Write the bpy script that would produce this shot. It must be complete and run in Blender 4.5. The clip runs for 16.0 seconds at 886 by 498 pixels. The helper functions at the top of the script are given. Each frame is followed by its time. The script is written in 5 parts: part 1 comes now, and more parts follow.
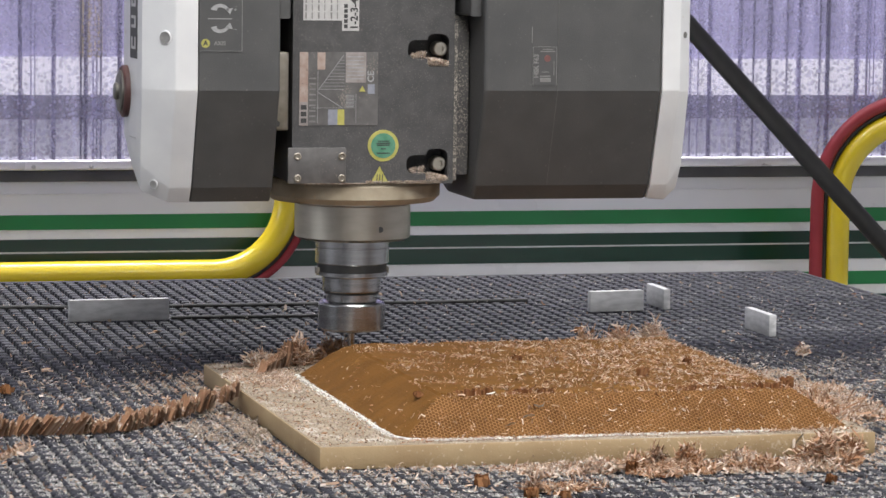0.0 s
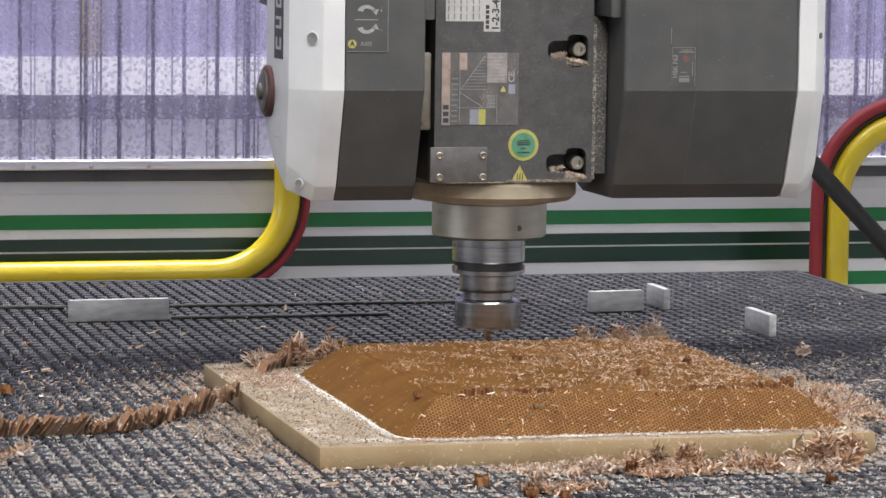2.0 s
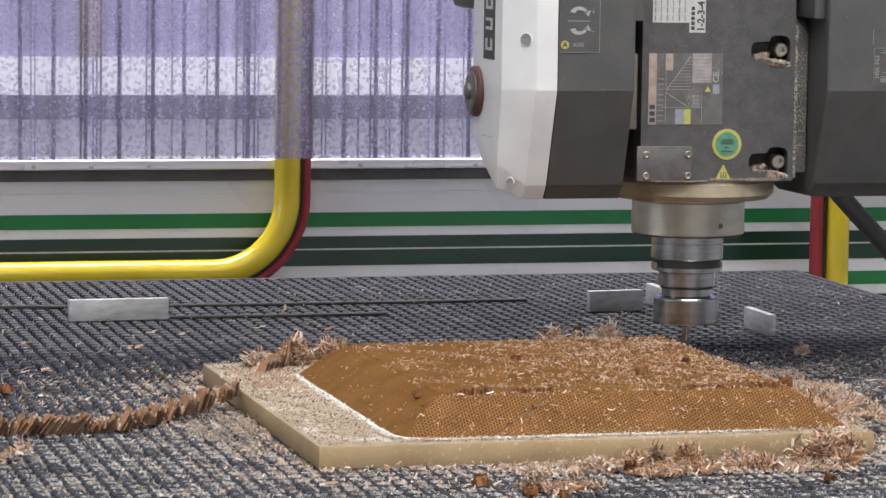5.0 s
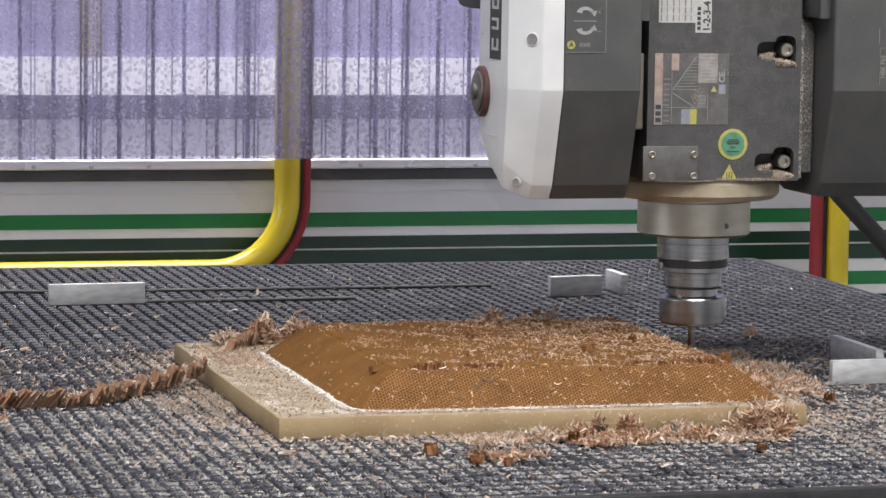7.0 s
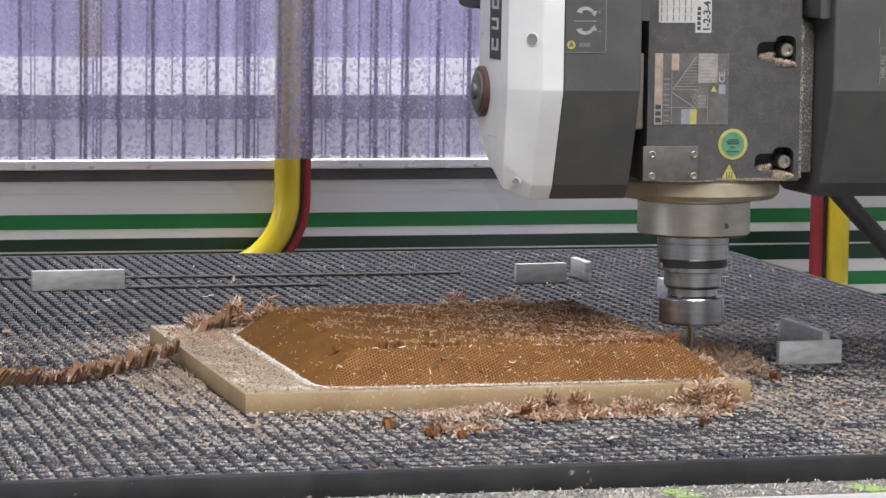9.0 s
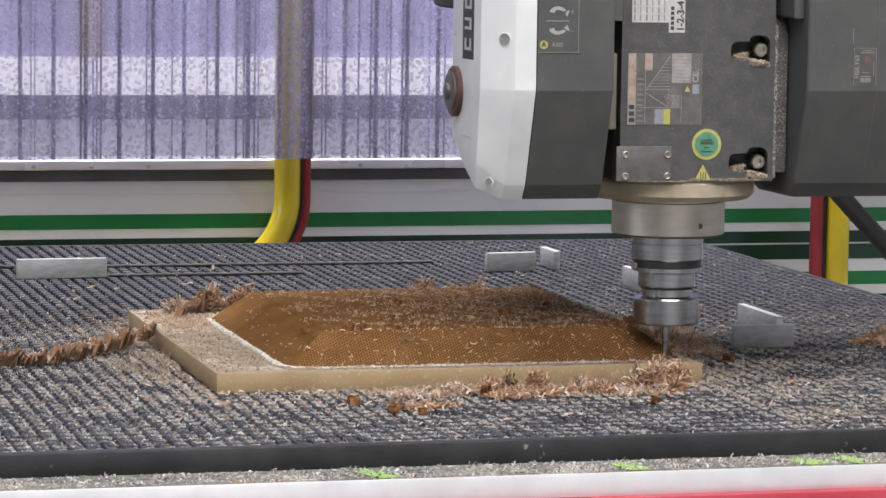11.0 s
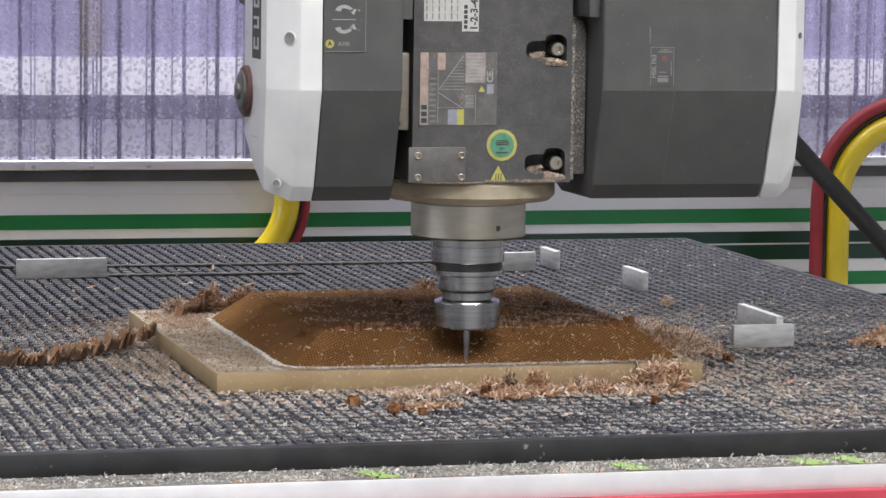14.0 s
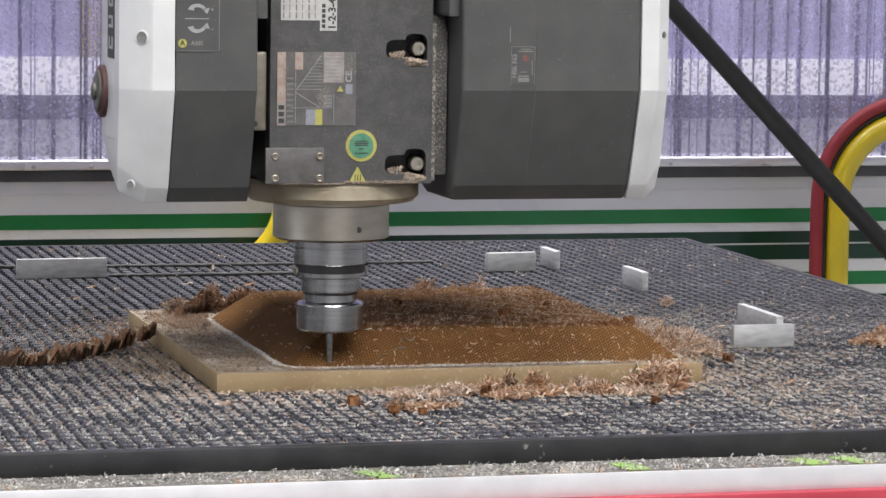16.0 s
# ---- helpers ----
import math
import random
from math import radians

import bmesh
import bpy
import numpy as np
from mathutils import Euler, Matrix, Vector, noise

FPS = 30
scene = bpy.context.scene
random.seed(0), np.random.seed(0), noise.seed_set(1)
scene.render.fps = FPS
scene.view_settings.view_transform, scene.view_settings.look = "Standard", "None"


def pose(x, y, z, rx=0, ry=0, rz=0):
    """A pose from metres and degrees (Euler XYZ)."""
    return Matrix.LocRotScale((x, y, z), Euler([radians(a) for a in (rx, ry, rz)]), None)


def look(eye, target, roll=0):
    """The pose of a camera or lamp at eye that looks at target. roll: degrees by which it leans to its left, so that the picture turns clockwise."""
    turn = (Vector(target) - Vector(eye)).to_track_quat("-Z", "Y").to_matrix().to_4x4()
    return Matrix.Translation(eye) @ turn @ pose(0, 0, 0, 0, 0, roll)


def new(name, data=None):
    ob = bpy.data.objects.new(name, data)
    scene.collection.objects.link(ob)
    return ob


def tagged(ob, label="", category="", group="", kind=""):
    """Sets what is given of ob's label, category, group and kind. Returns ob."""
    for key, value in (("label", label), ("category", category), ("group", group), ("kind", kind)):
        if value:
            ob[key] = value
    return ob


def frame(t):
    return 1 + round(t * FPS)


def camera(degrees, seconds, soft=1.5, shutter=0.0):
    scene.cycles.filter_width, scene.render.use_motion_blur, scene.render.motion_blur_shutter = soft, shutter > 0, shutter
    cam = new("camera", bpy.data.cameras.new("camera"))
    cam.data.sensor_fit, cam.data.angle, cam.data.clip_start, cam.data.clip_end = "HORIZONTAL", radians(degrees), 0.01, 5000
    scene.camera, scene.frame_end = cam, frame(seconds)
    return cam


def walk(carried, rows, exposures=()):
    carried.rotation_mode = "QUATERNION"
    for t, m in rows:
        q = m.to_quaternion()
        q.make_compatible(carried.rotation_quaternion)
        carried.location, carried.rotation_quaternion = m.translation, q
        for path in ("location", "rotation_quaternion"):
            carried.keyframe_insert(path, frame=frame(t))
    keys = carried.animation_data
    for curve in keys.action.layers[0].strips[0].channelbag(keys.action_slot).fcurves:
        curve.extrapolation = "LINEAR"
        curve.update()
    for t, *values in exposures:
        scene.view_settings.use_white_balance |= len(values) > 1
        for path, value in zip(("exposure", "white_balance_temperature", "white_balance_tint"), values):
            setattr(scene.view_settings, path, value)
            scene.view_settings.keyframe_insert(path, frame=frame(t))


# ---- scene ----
cam = camera(15.508, 16.0, soft=1.5)


def cam_pose():
    """Forward is 14.93 degrees to the right of +Y and 5.68 degrees down, with a slight lean."""
    yaw, down, lean = radians(-14.934), radians(5.680), radians(0.798)
    fwd = Vector((-math.sin(yaw) * math.cos(down), math.cos(yaw) * math.cos(down), -math.sin(down)))
    side = Vector((math.cos(yaw), math.sin(yaw), 0))
    up = side.cross(fwd)
    r = math.cos(lean) * side + math.sin(lean) * up
    u = -math.sin(lean) * side + math.cos(lean) * up
    m = Matrix((r, u, -fwd)).transposed().to_4x4()
    return Matrix.Translation((-0.76994, -2.83178, 0.44363)) @ m


walk(cam, [(0, cam_pose()), (16, cam_pose())])

# ---- light ----
world = bpy.data.worlds.new("world")
scene.world = world
world.use_nodes = True
world.node_tree.nodes["Background"].inputs[0].default_value = (0.75, 0.8, 0.9, 1)
world.node_tree.nodes["Background"].inputs[1].default_value = 0.25
scene.view_settings.exposure = 0.0


def area(name, m, w, h, power, colour=(1, 1, 1)):
    lamp = bpy.data.lights.new(name, "AREA")
    lamp.shape, lamp.size, lamp.size_y, lamp.energy, lamp.color = "RECTANGLE", w, h, power, colour
    ob = new(name, lamp)
    ob.matrix_world = m
    return ob


# Ceiling rows out of view; the last two are added for panel and sheet.
LAMPS = [(0.2, -5.2, 190), (0.2, -3.2, 205), (0.2, -1.0, 170), (0.2, 1.35, 85), (0.5, 2.75, 375)]
for lx, ly, lw in LAMPS:
    area("ceiling_lamp", pose(lx, ly, 3.7), 4.4, 0.5, lw, (1, 0.986, 0.97))
# Unseen side light, added for the bluish highlight on the collet nut.
area("window_light", look((-6.6, -0.6, 1.3), (0, 0, 0.2)), 2.6, 1.7, 55, (0.86, 0.92, 1.0))


# ---- materials ----
def material(name, c1, c2, scale=40.0, rough=0.5, rough2=None, metal=0.0, bump=0.0, bscale=300.0, dust=None, dscale=220.0,
             damount=0.3, blot=1.0, vary=0.0, stretch=(1, 1, 1), coat=0.0, spec=0.5):
    """Two-tone noise colour, an optional layer of specks, fine bump; vary: brightness by piece."""
    m = bpy.data.materials.new(name)
    m.use_nodes = True
    t = m.node_tree
    n, l = t.nodes, t.links
    b = n["Principled BSDF"]
    co = n.new("ShaderNodeTexCoord")
    mp = n.new("ShaderNodeMapping")
    mp.inputs["Scale"].default_value = stretch
    l.new(co.outputs["Object"], mp.inputs["Vector"])
    nz = n.new("ShaderNodeTexNoise")
    nz.inputs["Scale"].default_value, nz.inputs["Detail"].default_value = scale, 5
    l.new(mp.outputs[0], nz.inputs["Vector"])
    ramp = n.new("ShaderNodeValToRGB")
    ramp.color_ramp.elements[0].position, ramp.color_ramp.elements[1].position = 0.35, 0.65
    ramp.color_ramp.elements[0].color, ramp.color_ramp.elements[1].color = (*c1, 1), (*c2, 1)
    l.new(nz.outputs["Fac"], ramp.inputs["Fac"])
    col = ramp.outputs["Color"]
    if vary:
        info, hsv, mr = n.new("ShaderNodeObjectInfo"), n.new("ShaderNodeHueSaturation"), n.new("ShaderNodeMapRange")
        mr.inputs["To Min"].default_value, mr.inputs["To Max"].default_value = 1 - vary, 1 + vary
        l.new(info.outputs["Random"], mr.inputs["Value"])
        l.new(mr.outputs[0], hsv.inputs["Value"])
        l.new(col, hsv.inputs["Color"])
        col = hsv.outputs["Color"]
    if dust:
        d1 = n.new("ShaderNodeTexNoise")
        d1.inputs["Scale"].default_value, d1.inputs["Detail"].default_value = dscale, 3
        d2 = n.new("ShaderNodeTexNoise")
        d2.inputs["Scale"].default_value, d2.inputs["Detail"].default_value = dscale / 14, 3
        l.new(co.outputs["Object"], d1.inputs["Vector"])
        l.new(co.outputs["Object"], d2.inputs["Vector"])
        ad = n.new("ShaderNodeMath")
        l.new(d1.outputs["Fac"], ad.inputs[0])
        bl = n.new("ShaderNodeMath")
        bl.operation = "MULTIPLY_ADD"
        bl.inputs[1].default_value, bl.inputs[2].default_value = blot, 0.5 * (1 - blot)
        l.new(d2.outputs["Fac"], bl.inputs[0])
        l.new(bl.outputs[0], ad.inputs[1])
        st = n.new("ShaderNodeMapRange")
        hi = 1.36 - 0.5 * damount
        st.inputs["From Min"].default_value, st.inputs["From Max"].default_value = hi - 0.06, hi + 0.05
        l.new(ad.outputs[0], st.inputs["Value"])
        mx = n.new("ShaderNodeMixRGB")
        mx.inputs["Color2"].default_value = (*dust, 1)
        l.new(st.outputs[0], mx.inputs["Fac"])
        l.new(col, mx.inputs["Color1"])
        col = mx.outputs[0]
    l.new(col, b.inputs["Base Color"])
    rr = n.new("ShaderNodeMapRange")
    rr.inputs["To Min"].default_value, rr.inputs["To Max"].default_value = rough, rough if rough2 is None else rough2
    l.new(nz.outputs["Fac"], rr.inputs["Value"])
    l.new(rr.outputs[0], b.inputs["Roughness"])
    b.inputs["Metallic"].default_value = metal
    b.inputs["Coat Weight"].default_value = coat
    b.inputs["Specular IOR Level"].default_value = spec
    if bump:
        bz = n.new("ShaderNodeTexNoise")
        bz.inputs["Scale"].default_value, bz.inputs["Detail"].default_value = bscale, 4
        l.new(mp.outputs[0], bz.inputs["Vector"])
        bp = n.new("ShaderNodeBump")
        bp.inputs["Strength"].default_value, bp.inputs["Distance"].default_value = bump, 0.001
        l.new(bz.outputs["Fac"], bp.inputs["Height"])
        l.new(bp.outputs[0], b.inputs["Normal"])
    return m


def chip_material(name, stops, rough=0.75, translucent=0.25):
    """A colour for each loose shaving, taken at random from the stops."""
    m = bpy.data.materials.new(name)
    m.use_nodes = True
    n, l = m.node_tree.nodes, m.node_tree.links
    b = n["Principled BSDF"]
    g = n.new("ShaderNodeNewGeometry")
    ramp = n.new("ShaderNodeValToRGB")
    e = ramp.color_ramp.elements
    while len(e) < len(stops):
        e.new(0.5)
    for i, (p, c) in enumerate(stops):
        e[i].position, e[i].color = p, (*c, 1)
    l.new(g.outputs["Random Per Island"], ramp.inputs["Fac"])
    co, nz, mx = n.new("ShaderNodeTexCoord"), n.new("ShaderNodeTexNoise"), n.new("ShaderNodeMixRGB")
    nz.inputs["Scale"].default_value = 900
    mx.blend_type = "MULTIPLY"
    mx.inputs["Fac"].default_value = 0.35
    l.new(co.outputs["Object"], nz.inputs["Vector"])
    l.new(ramp.outputs[0], mx.inputs["Color1"])
    l.new(nz.outputs["Color"], mx.inputs["Color2"])
    l.new(mx.outputs[0], b.inputs["Base Color"])
    b.inputs["Roughness"].default_value = rough
    b.inputs["Specular IOR Level"].default_value = 0.12
    return m


def sheet_material(name, tint, body, clear):
    """Dusty fluted plastic: lets part of the view through, scatters the rest, with streaks and specks."""
    m = bpy.data.materials.new(name)
    m.use_nodes = True
    n, l = m.node_tree.nodes, m.node_tree.links
    for x in list(n):
        n.remove(x)
    out, tr, df, tl, gl = (n.new("ShaderNode" + k) for k in ("OutputMaterial", "BsdfTransparent", "BsdfDiffuse", "BsdfTranslucent", "BsdfGlossy"))
    co, mp, streak, speck, blot = n.new("ShaderNodeTexCoord"), n.new("ShaderNodeMapping"), n.new("ShaderNodeTexNoise"), n.new("ShaderNodeTexVoronoi"), n.new("ShaderNodeTexNoise")
    mp.inputs["Scale"].default_value = (1, 1, 0.02)
    l.new(co.outputs["Object"], mp.inputs["Vector"])
    l.new(mp.outputs[0], streak.inputs["Vector"])
    streak.inputs["Scale"].default_value, streak.inputs["Detail"].default_value = 75, 4
    speck.inputs["Scale"].default_value = 150
    blot.inputs["Scale"].default_value, blot.inputs["Detail"].default_value = 9, 2
    l.new(co.outputs["Object"], speck.inputs["Vector"])
    l.new(co.outputs["Object"], blot.inputs["Vector"])
    r1, r2 = n.new("ShaderNodeValToRGB"), n.new("ShaderNodeMapRange")
    r1.color_ramp.elements[0].position, r1.color_ramp.elements[1].position = 0.36, 0.64
    r1.color_ramp.elements[0].color = (*[c * 0.66 for c in body], 1)
    r1.color_ramp.elements[1].color = (*[min(1, c * 1.35) for c in body], 1)
    l.new(streak.outputs["Fac"], r1.inputs["Fac"])
    ad = n.new("ShaderNodeMath")
    ad.operation = "MULTIPLY_ADD"
    ad.inputs[1].default_value = 0.35
    l.new(blot.outputs["Fac"], ad.inputs[0])
    l.new(speck.outputs["Distance"], ad.inputs[2])
    r2.inputs["From Min"].default_value, r2.inputs["From Max"].default_value = 0.42, 0.68
    r2.inputs["To Min"].default_value, r2.inputs["To Max"].default_value = clear - 0.16, clear + 0.04
    l.new(ad.outputs[0], r2.inputs["Value"])
    for k in (df, tl):
        l.new(r1.outputs[0], k.inputs["Color"])
    tr.inputs["Color"].default_value = (*tint, 1)
    gl.inputs["Roughness"].default_value = 0.25
    a, b2, c = (n.new("ShaderNodeMixShader") for _ in range(3))
    a.inputs[0].default_value, c.inputs[0].default_value = 0.5, 0.05
    l.new(df.outputs[0], a.inputs[1])
    l.new(tl.outputs[0], a.inputs[2])
    l.new(r2.outputs[0], b2.inputs[0])
    l.new(a.outputs[0], b2.inputs[1])
    l.new(tr.outputs[0], b2.inputs[2])
    l.new(b2.outputs[0], c.inputs[1])
    l.new(gl.outputs[0], c.inputs[2])
    l.new(c.outputs[0], out.inputs["Surface"])
    return m


M = {}
DUST = (0.55, 0.42, 0.3)
M["cover"] = material("dark_cover_paint", (0.058, 0.058, 0.058), (0.072, 0.071, 0.07), 30, 0.4, 0.52, bump=0.25, bscale=900, dust=(0.24, 0.225, 0.21), dscale=560, damount=0.2, blot=0.3)
M["white"] = material("white_cover_paint", (0.6, 0.6, 0.61), (0.68, 0.68, 0.68), 18, 0.35, 0.45, bump=0.08, bscale=700, dust=(0.45, 0.38, 0.32), dscale=160, damount=-0.02)
M["spindle"] = material("spindle_cast_grey", (0.058, 0.057, 0.058), (0.08, 0.078, 0.078), 60, 0.45, 0.6, metal=0.2, bump=0.5, bscale=1100, dust=(0.165, 0.158, 0.147), dscale=1000, damount=0.4, blot=0.15)
M["spindle_dusty"] = material("spindle_side_dusty", (0.06, 0.058, 0.058), (0.085, 0.08, 0.077), 60, 0.6, bump=0.5, bscale=900, dust=(0.24, 0.215, 0.185), dscale=620, damount=0.5, blot=0.4)
M["caked"] = material("dust_caked_edge", (0.1, 0.095, 0.088), (0.16, 0.148, 0.135), 90, 0.8, bump=0.6, bscale=900, dust=(0.4, 0.36, 0.31), dscale=700, damount=0.62, blot=0.5)
M["seam"] = material("cover_seam", (0.085, 0.084, 0.082), (0.105, 0.103, 0.1), 60, 0.6)
M["inner"] = material("dark_inner_metal", (0.02, 0.02, 0.02), (0.035, 0.033, 0.03), 50, 0.6, bump=0.2)
M["bearing"] = material("oily_bearing_metal", (0.2, 0.175, 0.135), (0.3, 0.27, 0.23), 70, 0.4, metal=0.5)
M["flange"] = material("dusty_bronze_flange", (0.36, 0.3, 0.21), (0.45, 0.39, 0.29), 45, 0.45, 0.6, metal=0.2, bump=0.2, dust=(0.5, 0.38, 0.25), dscale=160, damount=0.3)
M["steel"] = material("turned_steel", (0.34, 0.338, 0.34), (0.44, 0.438, 0.44), 25, 0.17, 0.25, metal=1.0, bump=0.006, bscale=260, stretch=(1, 1, 14))
M["nose"] = material("satin_nose_steel", (0.42, 0.385, 0.32), (0.5, 0.465, 0.4), 30, 0.27, 0.4, metal=1.0, bump=0.02, bscale=240, stretch=(1, 1, 4), dust=(0.46, 0.39, 0.3), dscale=70, damount=0.08)
M["rubber"] = material("black_rubber_and_groove", (0.012, 0.012, 0.012), (0.02, 0.02, 0.02), 60, 0.5)
M["red_knob"] = material("dark_red_plastic", (0.07, 0.028, 0.026), (0.1, 0.045, 0.04), 60, 0.45, bump=0.2)
M["knob_hub"] = material("grey_knob_metal", (0.12, 0.115, 0.105), (0.2, 0.19, 0.17), 90, 0.45, metal=0.6, bump=0.2)
M["label_white"] = material("label_white", (0.4, 0.39, 0.385), (0.48, 0.47, 0.46), 120, 0.5, dust=(0.3, 0.26, 0.22), dscale=500, damount=0.2)
M["label_grey"] = material("label_grey", (0.105, 0.1, 0.098), (0.145, 0.138, 0.135), 90, 0.4, metal=0.3, dust=(0.26, 0.23, 0.2), dscale=600, damount=0.26)
M["label_pink"] = material("label_worn_pink", (0.3, 0.21, 0.175), (0.38, 0.31, 0.27), 130, 0.5, dust=(0.2, 0.15, 0.12), dscale=300, damount=0.25)
M["label_dim"] = material("label_worn_grey", (0.23, 0.2, 0.19), (0.31, 0.28, 0.27), 150, 0.5, dust=(0.2, 0.17, 0.15), dscale=500, damount=0.25)
M["ink"] = material("ink_and_hole_black", (0.03, 0.03, 0.03), (0.05, 0.05, 0.05), 200, 0.6)
M["print_grey"] = material("print_pale_grey", (0.26, 0.26, 0.26), (0.33, 0.33, 0.33), 200, 0.6)
M["print_shade"] = material("print_and_shade_grey", (0.17, 0.165, 0.16), (0.22, 0.215, 0.21), 200, 0.6)
M["yellow_ink"] = material("label_yellow", (0.33, 0.31, 0.07), (0.42, 0.39, 0.11), 150, 0.5, dust=(0.3, 0.26, 0.17), dscale=420, damount=0.25)
M["green_ink"] = material("label_green", (0.06, 0.2, 0.12), (0.1, 0.25, 0.165), 150, 0.5, dust=(0.3, 0.3, 0.2), dscale=500, damount=0.15)
M["red_ink"] = material("label_red", (0.15, 0.06, 0.055), (0.2, 0.09, 0.08), 150, 0.5)
M["blue_ink"] = material("label_pale_blue", (0.2, 0.21, 0.25), (0.26, 0.27, 0.31), 150, 0.5)
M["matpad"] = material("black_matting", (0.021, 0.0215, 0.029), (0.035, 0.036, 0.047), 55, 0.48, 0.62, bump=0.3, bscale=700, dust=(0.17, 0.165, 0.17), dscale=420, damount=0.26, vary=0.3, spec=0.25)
# Groove floors painted blacker than the pads, deepening the shade between them.
M["matbase"] = material("groove_shade_matting", (0.008, 0.008, 0.009), (0.015, 0.0145, 0.016), 60, 0.8, spec=0.15, bump=0.3, dust=(0.26, 0.2, 0.16), dscale=300, damount=0.26)
M["matedge"] = material("black_matting_edge", (0.014, 0.014, 0.016), (0.026, 0.026, 0.028), 35, 0.35, 0.5, bump=0.15, dust=(0.25, 0.24, 0.22), dscale=160, damount=-0.02)
M["ledge"] = material("dusty_grey_ledge", (0.1, 0.095, 0.09), (0.2, 0.188, 0.172), 150, 0.7, bump=0.5, dust=(0.46, 0.42, 0.36), dscale=300, damount=0.36)
M["alu"] = material("milled_aluminium", (0.4, 0.4, 0.405), (0.56, 0.56, 0.565), 60, 0.42, 0.6, metal=0.3, bump=0.15, bscale=300, stretch=(1, 1, 3), dust=(0.7, 0.7, 0.7), dscale=120, damount=0.25)
M["alurail"] = material("white_aluminium_rail", (0.66, 0.66, 0.68), (0.76, 0.76, 0.78), 22, 0.3, 0.45, metal=0.35, bump=0.05, dust=(0.5, 0.38, 0.34), dscale=120, damount=0.02)
M["red"] = material("red_machine_paint", (0.37, 0.04, 0.06), (0.44, 0.055, 0.08), 12, 0.3, 0.42, bump=0.05, dust=(0.5, 0.2, 0.18), dscale=120, damount=0.02)
M["tape"] = material("lime_green_tape", (0.2, 0.36, 0.06), (0.3, 0.46, 0.12), 60, 0.6, dust=(0.3, 0.28, 0.22), dscale=260, damount=0.5)
M["board"] = material("tan_tooling_board", (0.31, 0.215, 0.113), (0.39, 0.287, 0.16), 18, 0.6, 0.75, bump=0.2, bscale=500, dust=(0.46, 0.36, 0.25), dscale=320, damount=0.3, blot=0.8)
M["boardtop"] = material("dusty_board_top", (0.25, 0.2, 0.145), (0.35, 0.29, 0.22), 90, 0.8, bump=0.6, bscale=500, dust=(0.52, 0.47, 0.42), dscale=520, damount=0.42, spec=0.08)
M["core"] = material("brown_honeycomb_paper", (0.22, 0.115, 0.046), (0.28, 0.148, 0.06), 35, 0.6, 0.8, bump=0.1, dust=(0.4, 0.26, 0.13), dscale=300, damount=0.16, spec=0.06)
M["coretop"] = material("smeared_honeycomb_paper", (0.115, 0.054, 0.015), (0.157, 0.075, 0.022), 45, 0.65, 0.8, bump=0.3, bscale=500, dust=(0.24, 0.125, 0.04), dscale=260, damount=0.2, spec=0.04)
# Paper tone darkened to paint in the shade inside open cells.
M["corewall"] = material("shade_dark_cell_wall", (0.105, 0.047, 0.016), (0.14, 0.065, 0.022), 35, 0.7, spec=0.05)
M["bead"] = material("white_adhesive", (0.62, 0.6, 0.56), (0.76, 0.75, 0.72), 220, 0.6, bump=0.4, bscale=400)
M["yellow_hose"] = material("glossy_yellow_hose", (0.62, 0.47, 0.012), (0.7, 0.54, 0.02), 12, 0.22, 0.3, bump=0.03, coat=0.4)
M["red_hose"] = material("dull_red_hose", (0.24, 0.015, 0.025), (0.3, 0.025, 0.035), 20, 0.5, 0.6, bump=0.1)
M["black_hose"] = material("black_hose", (0.012, 0.012, 0.012), (0.022, 0.021, 0.02), 40, 0.4, 0.55, bump=0.1, dust=(0.09, 0.085, 0.08), dscale=60, damount=0.1)
M["panel"] = material("pale_grey_panel_paint", (0.76, 0.765, 0.77), (0.82, 0.825, 0.83), 4, 0.22, 0.34, bump=0.02)
M["green"] = material("bright_green_stripe", (0.006, 0.17, 0.045), (0.01, 0.21, 0.06), 6, 0.25, 0.35)
M["darkgreen"] = material("dark_green_stripe", (0.006, 0.035, 0.022), (0.01, 0.05, 0.032), 5, 0.14, 0.24)
M["whiteline"] = material("white_pinstripe", (0.55, 0.58, 0.56), (0.62, 0.64, 0.62), 8, 0.3)
M["darkrail"] = material("dark_grey_rail", (0.05, 0.05, 0.052), (0.075, 0.075, 0.078), 15, 0.35, 0.5, bump=0.05)
M["silver"] = material("silver_rail", (0.78, 0.78, 0.8), (0.86, 0.86, 0.88), 7, 0.22, 0.36, metal=0.3)
M["floor"] = material("grey_concrete", (0.34, 0.34, 0.33), (0.43, 0.425, 0.41), 3, 0.6, 0.8, bump=0.2, bscale=60)
M["wall"] = material("painted_hall_wall", (0.5, 0.51, 0.55), (0.57, 0.58, 0.62), 1.5, 0.7, 0.85, bump=0.1, bscale=90)
def glow(name, c, s):
    m = bpy.data.materials.new(name)
    m.use_nodes = True
    b = m.node_tree.nodes["Principled BSDF"]
    b.inputs["Base Color"].default_value = (0.7, 0.7, 0.7, 1)
    b.inputs["Emission Color"].default_value, b.inputs["Emission Strength"].default_value = (*c, 1), s
    return m


